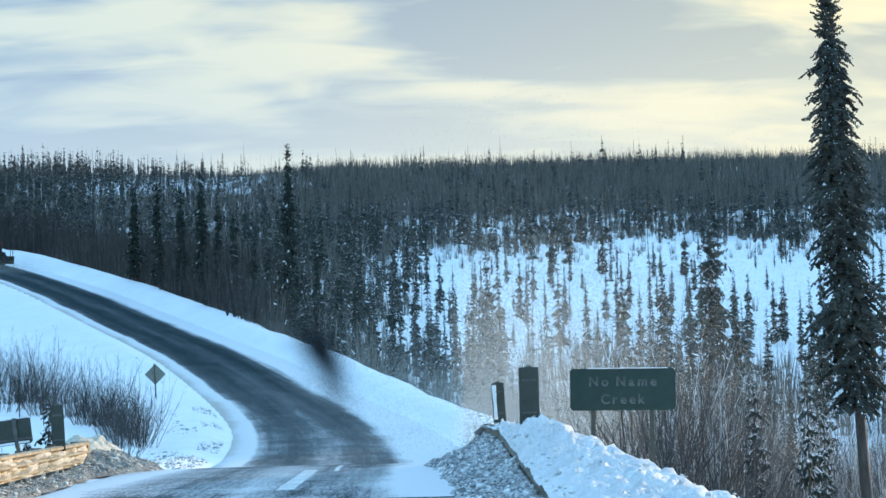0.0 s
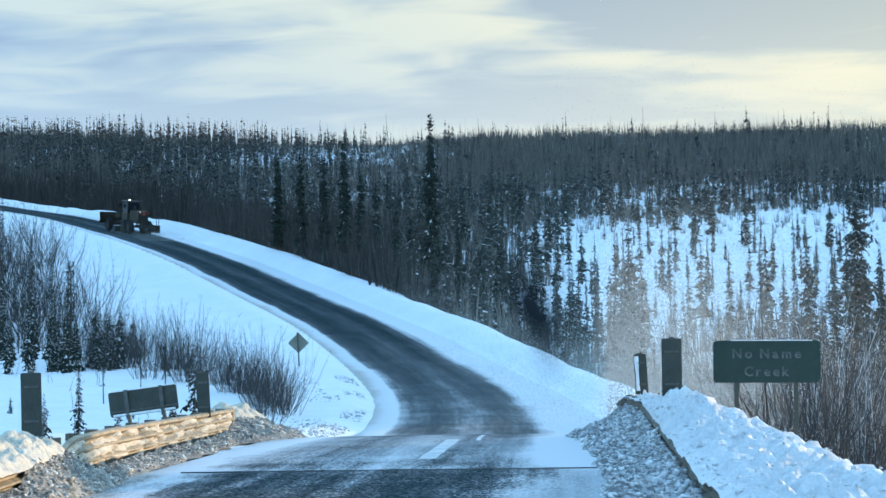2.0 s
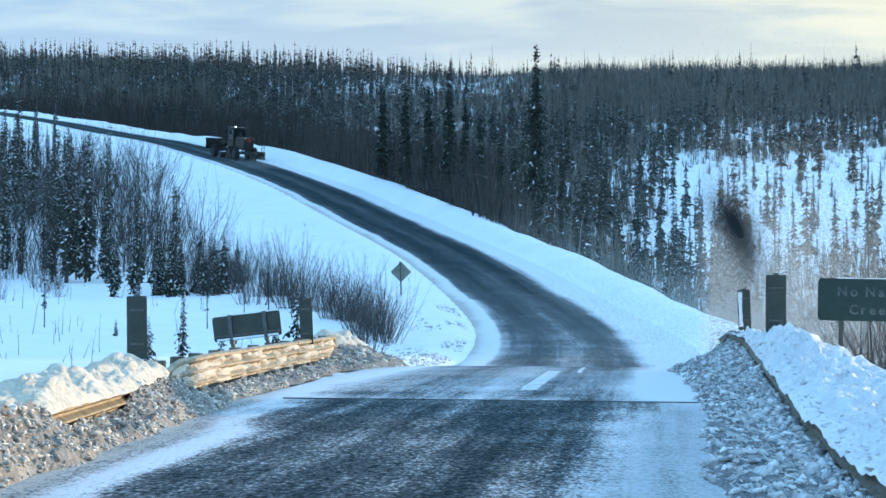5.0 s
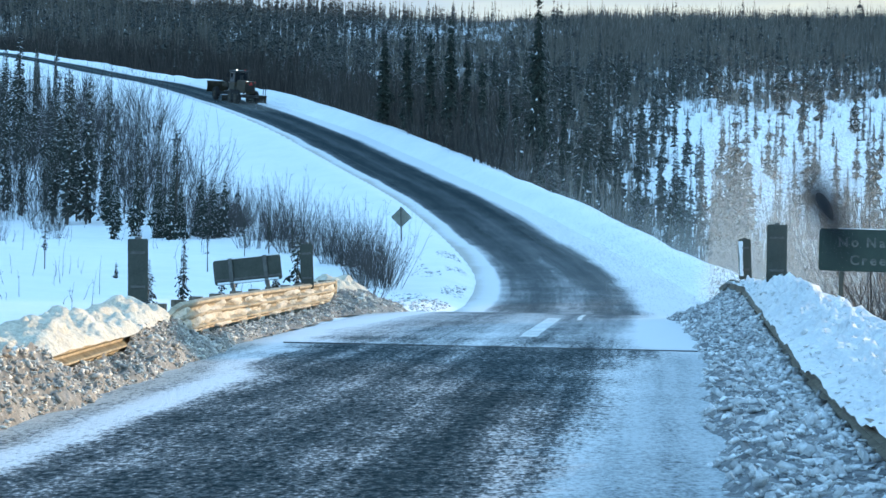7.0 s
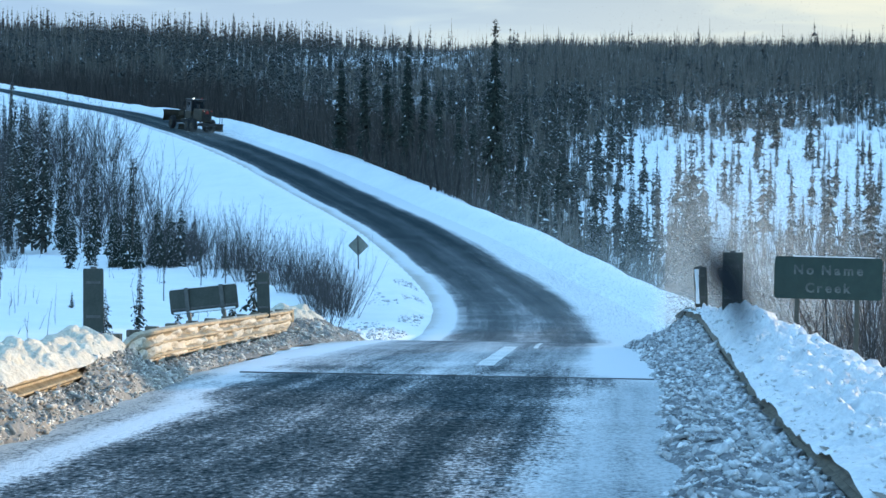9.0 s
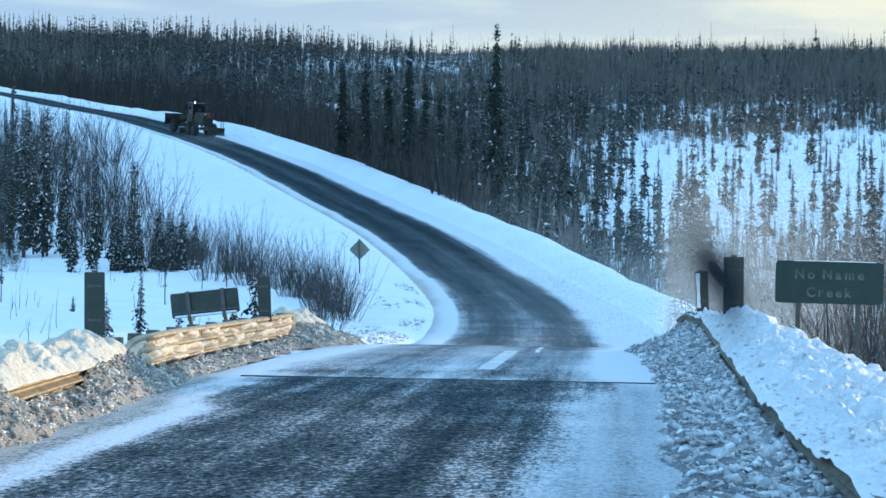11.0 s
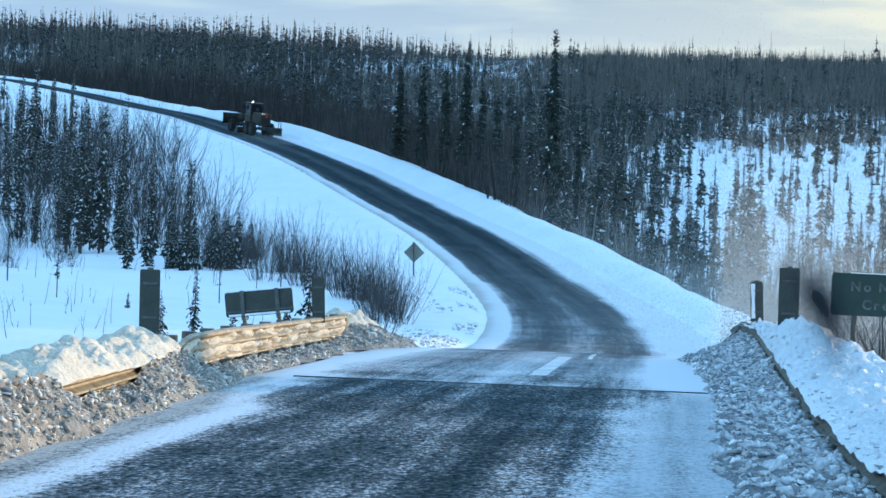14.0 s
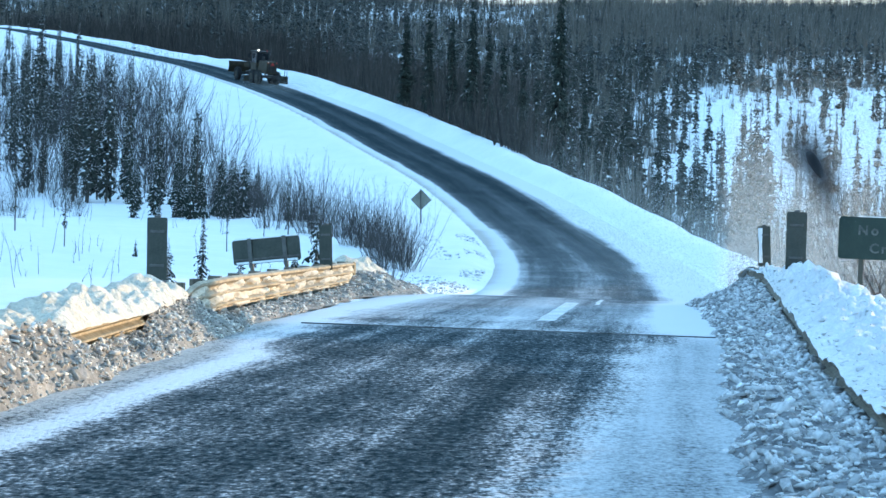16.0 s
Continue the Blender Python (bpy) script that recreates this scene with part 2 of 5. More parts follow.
    verge = math_node(t, "MULTIPLY", math_node(t, "DIVIDE", math_node(t, "SUBTRACT", math_node(t, "ABSOLUTE", u), 3.1), 0.8, True), math_node(t, "DIVIDE", math_node(t, "SUBTRACT", v, 52.0), 8.0, True))
    # an even extra share of the snow colour over the bend
    veil = math_node(t, "MULTIPLY", math_node(t, "MULTIPLY", math_node(t, "DIVIDE", math_node(t, "SUBTRACT", v, 59.0), 3.0, True), math_node(t, "DIVIDE", math_node(t, "SUBTRACT", 150.0, v), 60.0, True)), 0.23)
    s = math_node(t, "ADD", s, math_node(t, "ADD", veil, math_node(t, "MULTIPLY", math_node(t, "DIVIDE", math_node(t, "SUBTRACT", v, 60.0), 4.0, True), 0.16)))
    # the deck's end keeps its packed snow on the right
    s = math_node(t, "ADD", s, math_node(t, "MULTIPLY", math_node(t, "MULTIPLY", math_node(t, "DIVIDE", math_node(t, "SUBTRACT", v, 46.0), 2.0, True), math_node(t, "DIVIDE", math_node(t, "SUBTRACT", 62.0, v), 2.0, True)), math_node(t, "MULTIPLY", math_node(t, "DIVIDE", math_node(t, "SUBTRACT", u, 1.7), 0.5, True), 0.34)))
    # the plough's fan of powder thins out from the right bank towards the lane
    fan = math_node(t, "MULTIPLY", math_node(t, "DIVIDE", math_node(t, "SUBTRACT", math_node(t, "ADD", u, math_node(t, "MULTIPLY", math_node(t, "SUBTRACT", streak(1.0, 0.04, 1.1, 5.0, 41.0), 0.5), 2.6)), 1.3), 2.6, True), math_node(t, "MULTIPLY", math_node(t, "DIVIDE", math_node(t, "SUBTRACT", v, 62.0), 12.0, True), 0.62))
    s = math_node(t, "ADD", math_node(t, "ADD", math_node(t, "ADD", s, fan), dusted), verge)
    snow = ramp(t, [(0.08, 0.0), (0.34, 0.12), (0.48, 0.50), (0.70, 0.92)])
    L(s, snow.inputs[0])
    asphalt = ramp(t, [(0.34, (0.012, 0.022, 0.026)), (0.62, (0.055, 0.074, 0.080))])
    L(grit, asphalt.inputs[0])
    # sand mixed into the packed snow of the shoulder
    sand = ramp(t, [(0.03, 0.9), (0.08, 0.15), (0.12, 0.0)])
    L(math_node(t, "DIVIDE", math_node(t, "ADD", uw, 4.1), 8.2, True), sand.inputs[0])
    packed = mix_rgb(t, sand.outputs[0], (0.80, 0.81, 0.82), (0.56, 0.52, 0.47))
    near_band = math_node(t, "MULTIPLY", band, math_node(t, "DIVIDE", math_node(t, "SUBTRACT", 47.0, v), 3.0, True))
    packed = mix_rgb(t, near_band, packed, (0.56, 0.60, 0.62))
    L(mix_rgb(t, snow.outputs[0], asphalt.outputs[0], packed), b.inputs["Base Color"])
    bp = node(t, "ShaderNodeBump", _0=0.5, _1=0.03)
    L(math_node(t, "ADD", grit, math_node(t, "MULTIPLY", snow.outputs[0], 0.6)), bp.inputs["Height"])
    L(bp.outputs[0], b.inputs["Normal"])
    return m


ROAD = road_material()


# ---------- mesh helpers ----------
def mesh_of(name, verts, faces, mats, index=None, smooth=False):
    me = bpy.data.meshes.new(name)
    me.from_pydata([tuple(v) for v in np.asarray(verts, float)], [], [tuple(int(i) for i in f) for f in faces])
    for m in mats:
        me.materials.append(m)
    if index is not None:
        me.polygons.foreach_set("material_index", np.asarray(index, np.int32))
    if smooth:
        me.polygons.foreach_set("use_smooth", np.ones(len(me.polygons), bool))
    me.update()
    return me


def tri_mesh(name, verts, tris, mats, index=None, smooth=False):
    """A mesh of triangles straight from arrays."""
    verts, tris = np.asarray(verts, np.float32), np.asarray(tris, np.int32)
    me = bpy.data.meshes.new(name)
    me.vertices.add(len(verts))
    me.vertices.foreach_set("co", verts.ravel())
    me.loops.add(len(tris) * 3)
    me.loops.foreach_set("vertex_index", tris.ravel())
    me.polygons.add(len(tris))
    me.polygons.foreach_set("loop_start", np.arange(0, len(tris) * 3, 3, dtype=np.int32))
    for m in mats:
        me.materials.append(m)
    if index is not None:
        me.polygons.foreach_set("material_index", np.asarray(index, np.int32))
    if smooth:
        me.polygons.foreach_set("use_smooth", np.ones(len(tris), bool))
    me.update(calc_edges=True)
    me.validate()
    return me


def part(name, bm, mat, parent, label=""):
    """Links a bmesh as one mesh object under a thing or a part."""
    me = bpy.data.meshes.new(name)
    bm.to_mesh(me)
    bm.free()
    me.materials.append(mat)
    ob = new(name, me)
    ob.parent = parent
    if label:
        ob["label"] = label
    return ob


def part_mesh(name, me, parent, label=""):
    ob = new(name, me)
    ob.parent = parent
    if label:
        ob["label"] = label
    return ob


def thing(name, place, label, category, group="", kind=""):
    ob = new(name)
    ob.matrix_basis = place
    return tagged(ob, label, category, group, kind)


def box(size, at=(0, 0, 0), bevel=0.0, turn=(0, 0, 0), taper=1.0):
    bm = bmesh.new()
    bmesh.ops.create_cube(bm, size=1)
    for v in bm.verts:
        k = taper if v.co.z > 0 else 1.0
        v.co = Vector((v.co.x * size[0] * k, v.co.y * size[1] * k, v.co.z * size[2]))
    if bevel:
        bmesh.ops.bevel(bm, geom=bm.edges[:], offset=bevel, segments=2, affect="EDGES", profile=0.7)
    bm.transform(pose(*at, *turn))
    return bm


def tube(radius, length, at=(0, 0, 0), turn=(0, 0, 0), sides=16, r2=None, bevel=0.0):
    bm = bmesh.new()
    bmesh.ops.create_cone(bm, cap_ends=True, segments=sides, radius1=radius, radius2=radius if r2 is None else r2, depth=length)
    if bevel:
        rim = [e for e in bm.edges if abs(abs(e.verts[0].co.z) - length / 2) < 1e-5 and abs(e.verts[0].co.z - e.verts[1].co.z) < 1e-5]
        bmesh.ops.bevel(bm, geom=rim, offset=bevel, segments=2, affect="EDGES")
    bm.transform(pose(*at, *turn))
    return bm


def joined(*parts):
    bm = bmesh.new()
    for p in parts:
        me = bpy.data.meshes.new("tmp")
        p.to_mesh(me)
        p.free()
        bm.from_mesh(me)
        bpy.data.meshes.remove(me)
    return bm


def value_noise(x, y, seed=0):
    """Smooth noise on arrays, -1 to 1."""
    x, y = np.asarray(x, float), np.asarray(y, float)
    xi, yi = np.floor(x), np.floor(y)
    fx, fy = x - xi, y - yi
    fx, fy = fx * fx * (3 - 2 * fx), fy * fy * (3 - 2 * fy)

    def h(a, b):
        s = np.sin(a * 127.1 + b * 311.7 + seed * 74.7) * 43758.5453
        return (s - np.floor(s)) * 2 - 1
    return (h(xi, yi) * (1 - fx) + h(xi + 1, yi) * fx) * (1 - fy) + (h(xi, yi + 1) * (1 - fx) + h(xi + 1, yi + 1) * fx) * fy


def fbm(x, y, octaves=4, seed=0):
    total, amp = 0, 1.0
    for k in range(octaves):
        total = total + amp * value_noise(x * 2 ** k, y * 2 ** k, seed + k)
        amp *= 0.5
    return total


def smooth01(a, b, v):
    s = np.clip((v - a) / (b - a), 0, 1)
    return s * s * (3 - 2 * s)


# ---------- the lie of the land ----------
# the road's line: distance ahead, sideways, height
LINE = np.array([(-60, -2.2, 0), (0, -2.2, 0), (46, -2.2, 0), (50, -2.1, -0.06), (62, -1.9, -0.50), (69, -2.0, -0.46), (76, -2.35, -0.28), (90, -3.3, 0.2), (112, -6.7, 1.6),
                 (135, -12.0, 4.1), (160, -20.6, 7.5), (185, -29.9, 11.3), (205, -39.4, 14.6), (240, -55.9, 19.5), (280, -74.7, 24.0), (305, -87.2, 27.2), (330, -98.4, 29.9), (350, -108.3, 32.2), (375, -120, 35.1), (400, -132, 37.8), (450, -157, 43)])
RY = np.arange(-60, 451, 1.0)


def softened(a, width):
    k = np.hanning(2 * width + 1)
    k /= k.sum()
    return np.convolve(np.pad(a, width, mode="edge"), k, "valid")


RX, RZ = np.interp(RY, LINE[:, 0], LINE[:, 1]), np.interp(RY, LINE[:, 0], LINE[:, 2])
far = smooth01(55, 85, RY)
RX = RX * (1 - far) + softened(RX, 14) * far
RZ = softened(RZ, 3) * (1 - far) + softened(RZ, 12) * far
SLANT = np.gradient(RX, RY)
HILL = np.array([(-60, -1.6), (0, -1.6), (35, -1.0), (60, -0.2), (90, 1.0), (115, 2.1), (135, 4.0), (160, 7.3), (185, 11.1), (205, 14.4), (240, 19.3), (280, 24.0), (330, 29.9), (350, 32.2), (400, 38.0), (450, 43.6), (490, 49), (560, 61), (700, 64), (5000, 60)])
VALLEY = np.array([(-60, -4.5), (60, -4.5), (100, -3.5), (150, 0.0), (165, 2.2), (250, 13), (400, 32), (560, 61), (700, 64), (5000, 60)])
BANK_AT = 5.7


def land(x, y):
    """The height of the snow at x, y."""
    x, y = np.asarray(x, float), np.asarray(y, float)
    slant = np.interp(y, RY, SLANT)
    c = 1 / np.sqrt(1 + slant * slant)
    d = (x - np.interp(y, RY, RX)) * c
    foot = y + np.clip(d, -14, 14) * c * slant
    road = np.interp(foot, RY, RZ)
    hill = np.interp(y, HILL[:, 0], HILL[:, 1]) + 0.25 * fbm(x / 14, y / 14, 3, 5)
    valley = np.interp(y, VALLEY[:, 0], VALLEY[:, 1]) + 0.5 * fbm(x / 25, y / 25, 3, 9)
    near = 1 - smooth01(47, 58, y)
    # left of the road
    t = smooth01(4.6, 10.0, -d)
    left = road * (1 - t) + hill * t
    left = left + (1 - near) * 0.20 * np.exp(-((d + 5.4) / 0.75) ** 2) + 0.05 * fbm(x / 1.5, y / 1.5, 3, 3) * smooth01(4.6, 5.6, -d)
    # right of the road: a ploughed shoulder up to the bank, then down into the valley
    rise = 0.50 + 0.36 * smooth01(110, 170, y) - 0.45 * smooth01(215, 290, y)
    at = BANK_AT + 0.45 * fbm(y / 9, y * 0 + 3.3, 2, 17)
    up = rise * smooth01(3.6, at, d) * (1 - near) + (0.07 * fbm(x / 2.2, y / 6, 3, 4) + 0.09 * value_noise(d * 1.1, y / 22, 6)) * smooth01(4.4, 5.4, d)
    drop = np.maximum(road + rise - valley, 0.5)
    t = smooth01(0, 1, (d - at + 1.2 * near) / (drop * 1.7 + 1.0))
    right = (road + up) * (1 - t) + valley * t
    z = np.where(d < 0, left, right)
    far = smooth01(440, 520, y)
    z = z * (1 - far) + (hill * smooth01(60, -60, x) + valley * smooth01(-60, 60, x)) * far
    # the ridge climbs to the left
    z = z + 3.6 * smooth01(0.08, 0.30, -x / np.maximum(y, 20)) * smooth01(450, 550, y)
    # unseen hill added on the sun's side to keep low sun off the bend
    along = y - x / math.tan(radians(SUN_TURN))
    z = z + 26 * smooth01(70, 82, along) * smooth01(45, 95, x) * smooth01(0.28, 0.42, x / np.maximum(y, 20)) * (1 - smooth01(700, 1100, y))
    # unseen far ground is lowered towards the sun to let its low light in
    z = z * (1 - 0.65 * smooth01(0.44, 0.62, x / np.maximum(y, 20)) * smooth01(190, 300, y) * (1 - smooth01(70, 110, along)))
    # under the carriageway the ground lies a little lower
    return z - 0.09 * (1 - smooth01(4.3, 4.9, np.abs(d)))


def spaced(*runs):
    out = []
    for a, b, step in runs:
        out += list(np.arange(a, b, step))
    return np.array(out + [runs[-1][1]])


def grid_faces(nx, ny):
    i, j = np.meshgrid(np.arange(nx - 1), np.arange(ny - 1))
    a = (j * nx + i).ravel()
    return np.concatenate([np.stack([a, a + 1, a + nx + 1], 1), np.stack([a, a + nx + 1, a + nx], 1)])


def build_ground():
    xs = spaced((-4500, -600, 650), (-600, -200, 25), (-200, -90, 2.5), (-90, -30, 0.9), (-30, 6, 0.5), (6, 30, 0.9), (30, 90, 2.0), (90, 250, 6), (250, 600, 35), (600, 4500, 650))
    ys = spaced((-4500, -500, 800), (-500, -60, 55), (-60, 0, 6), (0, 50, 1.2), (50, 130, 0.65), (130, 260, 1.3), (260, 450, 2.5), (450, 760, 10), (760, 1200, 60), (1200, 4600, 400))
    X, Y = np.meshgrid(xs, ys)
    Z = land(X, Y)
    me = tri_mesh("ground", np.stack([X, Y, Z], -1).reshape(-1, 3), grid_faces(len(xs), len(ys)), [SNOW], smooth=True)
    tagged(new("ground", me), "rolling snow-covered ground with smooth untouched blue snow", "snow", kind="structure")


def build_road():
    ys = np.concatenate([np.arange(-14, 60, 1.0), np.arange(60, 446, 1.5)])
    us = np.linspace(-1, 1, 21)
    x, z, s = np.interp(ys, RY, RX), np.interp(ys, RY, RZ), np.interp(ys, RY, SLANT)
    c = 1 / np.sqrt(1 + s * s)
    half = 4.15 + 0.35 * smooth01(50, 62, ys)
    run = np.concatenate([[0], np.cumsum(np.hypot(np.diff(ys), np.diff(x)))])
    U = us[None, :] * half[:, None]
    X = x[:, None] + U * c[:, None]
    Y = ys[:, None] - U * (c * s)[:, None]
    Z = z[:, None] - 0.02 * us[None, :] ** 2 - 0.16 * smooth01(0.88, 1.0, np.abs(us))[None, :] * smooth01(46, 56, ys)[:, None]
    me = tri_mesh("road", np.stack([X, Y, Z], -1).reshape(-1, 3), grid_faces(len(us), len(ys)), [ROAD], smooth=True)
    uv = np.stack([np.broadcast_to(U, U.shape), np.broadcast_to(run[:, None], U.shape)], -1).reshape(-1, 2)
    idx = np.empty(len(me.loops), np.int32)
    me.loops.foreach_get("vertex_index", idx)
    me.uv_layers.new(name="UVMap").data.foreach_set("uv", uv[idx].astype(np.float32).ravel())
    road = tagged(new("road", me), "worn dark asphalt highway streaked with packed and drifting snow", "road", kind="structure")
    joint = box((6.4, 0.04, 0.02), (-2.5, 32.0, 0.002), 0.004)
    part("joint", joint, JOINT, road, "dark rubber bridge expansion joint")


build_ground()
build_road()


# ---------- spruces, bare trees and brush ----------
rng = np.random.default_rng(11)


def trunk_arrays(height, r0, sides=6, lean=0.0, steps=4, seed=0):
    g = np.random.default_rng(seed)
    zs = np.linspace(-0.3, height, steps + 1)
    bend = np.cumsum(g.normal(0, 0.02 * height / steps, (steps + 1, 2)), 0)
    bend -= bend[0]
    a = np.arange(sides) / sides * 2 * math.pi
    V, T = [], []
    for k, z in enumerate(zs):
        r = r0 * (1 - 0.93 * max(z, 0) / height)
        V += [(bend[k, 0] + lean * z + r * math.cos(t), bend[k, 1] + r * math.sin(t), z) for t in a]
    for k in range(steps):
        for i in range(sides):
            p, q = k * sides + i, k * sides + (i + 1) % sides
            T += [(p, q, q + sides), (p, q + sides, p + sides)]
    axis = lambda z: (np.interp(z, zs, bend[:, 0]) + lean * z, np.interp(z, zs, bend[:, 1]))
    return np.array(V), np.array(T), axis


def spruce_arrays(height, spread, gap, boughs, seed, snow=0.35, lean=0.0, bare=0.12, club=0.0, ragged=0.35, column=0.75, sides=6, steps=5, sub=0, droop=0.55, hang=True, wide=0.30, spray=1.0, girth=0.0065):
    """Trunk, foliage and snow of one narrow northern spruce: uneven whorls of drooping folded boughs, with snow lying on some of them."""
    g = np.random.default_rng(seed)
    tv, tt, axis = trunk_arrays(height, girth * height + 0.015, sides, lean, steps, seed)
    tiers = max(int(height * (1 - bare) / gap), 4)
    f = np.repeat((np.arange(tiers) + 0.3) / tiers, boughs)
    n = len(f)
    f = np.clip(f + g.normal(0, 0.25 / tiers, n), 0, 0.995)
    tier = np.repeat(np.arange(tiers), boughs)
    env = (1 - f) ** column * (0.60 + 0.40 * np.minimum(1, f * 5)) + 0.05
    env = env * (1 + ragged * g.normal(0, 0.55, tiers)[tier]) * (1 + ragged * 0.5 * np.sin(f * 23 + g.uniform(0, 6)))
    env = np.maximum(env, 0.05) + club * np.exp(-((f - 0.93) / 0.05) ** 2)
    length = spread * env * g.uniform(0.55, 1.2, n)
    az = tier * 2.4 + np.tile(np.arange(boughs), tiers) * 2 * math.pi / boughs + g.normal(0, 0.35, n)
    k = droop * g.uniform(0.5, 1.5, n) * np.where(f > 0.9, -0.6, 1.0)
    z = height * (bare + (1 - bare) * f)
    cx, cy = axis(z)
    p = np.stack([cx, cy, z], 1)
    if sub:
        # side sprays along every bough
        q = np.tile((np.arange(sub) + 0.6) / sub, n)
        i = np.repeat(np.arange(n), sub)
        out = np.stack([np.cos(az[i]), np.sin(az[i]), -k[i] * q], 1)
        p2 = p[i] + out * (length[i] * q * 0.8)[:, None]
        az2 = az[i] + np.where(np.arange(n * sub) % 2, 1, -1) * g.uniform(0.25, 1.1, n * sub)
        l2 = length[i] * g.uniform(0.25, 0.50, n * sub) * (1.1 - 0.4 * q) * spray + 0.04
        k2 = k[i] + g.normal(0.1, 0.35, n * sub)
        p, az, length, k = np.concatenate([p, p2]), np.concatenate([az, az2]), np.concatenate([length * (0.35 + 0.45 * spray), l2]), np.concatenate([k, k2])
        n = len(p)
    out = np.stack([np.cos(az), np.sin(az), np.zeros(n)], 1)
    side = np.stack([-out[:, 1], out[:, 0], np.zeros(n)], 1)
    up = np.array((0, 0, 1.0))
    ln = length[:, None]
    w = ln * wide * g.uniform(0.7, 1.3, (n, 1))
    kk = k[:, None]
    a = p + up * 0.08 * ln
    b = p + out * ln * 0.6 + side * w - up * (kk * 0.6 + 0.16) * ln
    c = p + out * ln * 0.6 - side * w - up * (kk * 0.6 + 0.16) * ln
    d = p + out * ln * g.uniform(0.9, 1.1, (n, 1)) - up * kk * ln
    h = p + out * ln * 0.62 - up * (kk * 0.7 + g.uniform(0.28, 0.62, (n, 1))) * ln
    quads = [(a, b, d), (a, d, c)] + ([(b, h, d), (c, d, h)] if hang else [])
    FV = np.concatenate([np.stack(t, 1).reshape(-1, 3) for t in quads])
    pick = np.nonzero(g.random(n) < snow)[0]
    lift = up * (0.03 + 0.05 * ln[pick])
    mid = (a[pick] + d[pick] * 2 + b[pick] + c[pick]) / 5
    fit = lambda v: mid + (v[pick] - mid) * g.uniform(0.30, 0.75, (len(pick), 1)) + lift
    sa, sb, sc, sd = fit(a), fit(b), fit(c), fit(d)
    SV = np.concatenate([np.stack(t, 1).reshape(-1, 3) for t in ((sa, sb, sd), (sa, sd, sc))]) if len(pick) else np.zeros((0, 3))
    return (tv, tt), (FV, np.arange(len(FV)).reshape(-1, 3)), (SV, np.arange(len(SV)).reshape(-1, 3))


def spruce(label, *args, mat=None, **kw):
    """A tree as a thing: trunk, crown and the snow on the crown."""
    t, f, s = spruce_arrays(*args, **kw)
    ob = thing("spruce_tree", Matrix(), label, "spruce tree")
    part_mesh("trunk", tri_mesh("trunk", *t, [BARK], smooth=True), ob)
    crown = part_mesh("crown", tri_mesh("crown", *f, [mat or NEEDLES]), ob)
    if len(s[1]):
        tagged(part_mesh("snow_load", tri_mesh("snow_load", *s, [SNOW_CLEAN]), crown, "flecks of white snow on the boughs"), kind="stuff")
    return ob


def joined_arrays(templates, places):
    """All placed copies of templates (verts, tris, material per tri) in one set of arrays. places: template, x, y, z, scale, height scale, turn."""
    Vs, Ts, Ms, base = [], [], [], 0
    for k, x, y, z, s, h, a in places:
        v, t, m = templates[int(k)]
        c, n = math.cos(a), math.sin(a)
        w = np.empty_like(v)
        w[:, 0] = x + s * (v[:, 0] * c - v[:, 1] * n)
        w[:, 1] = y + s * (v[:, 0] * n + v[:, 1] * c)
        w[:, 2] = z + h * v[:, 2]
        Vs.append(w)
        Ts.append(t + base)
        Ms.append(m)
        base += len(v)
    return np.concatenate(Vs), np.concatenate(Ts), np.concatenate(Ms)


def template(*arrays):
    V, T, M, n = [], [], [], 0
    for k, (v, t) in enumerate(arrays):
        if not len(t):
            continue
        V.append(np.asarray(v, float))
        T.append(np.asarray(t) + n)
        M.append(np.full(len(t), k))
        n += len(v)
    return np.concatenate(V), np.concatenate(T), np.concatenate(M)


def stem_arrays(height, r, seed, twigs=6, bend=0.06, up=0.8, reach=0.25):
    """A thin bare stem with a few twigs, three-sided and tapered."""
    g = np.random.default_rng(seed)
    V, T = [], []

    def limb(p, q, r0, r1):
        p, q = np.array(p), np.array(q)
        d = (q - p) / (np.linalg.norm(q - p) + 1e-9)
        a = np.cross(d, (0.3, 0.9, 0.2))
        a /= np.linalg.norm(a)
        b = np.cross(d, a)
        n = len(V)
        for c, rr in ((p, r0), (q, r1)):
            for k in range(3):
                w = 2.094 * k
                V.append(c + (a * math.cos(w) + b * math.sin(w)) * rr)
        for k in range(3):
            i, j = n + k, n + (k + 1) % 3
            T.append((i, j, j + 3))
            T.append((i, j + 3, i + 3))

    pts = [np.array((0, 0, -0.2))]
    for k in range(3):
        pts.append(pts[-1] + np.array((g.normal(0, bend) * height, g.normal(0, bend) * height, (height + 0.2) / 3)))
    for k in range(3):
        limb(pts[k], pts[k + 1], r * (1 - 0.3 * k), r * (0.7 - 0.3 * k + 0.08))
    for _ in range(twigs):
        f = g.uniform(0.25, 0.98) * 3
        k = min(int(f), 2)
        p = pts[k] + (pts[k + 1] - pts[k]) * (f - k)
        a = g.uniform(0, 6.28)
        ln = height * reach * g.uniform(0.4, 1.0) * (1.2 - f / 3)
        limb(p, p + np.array((math.cos(a), math.sin(a), g.uniform(0.3, 1.0) * up * 1.6)) * ln * 0.7, r * 0.42, r * 0.12)
    return np.array(V), np.array(T)


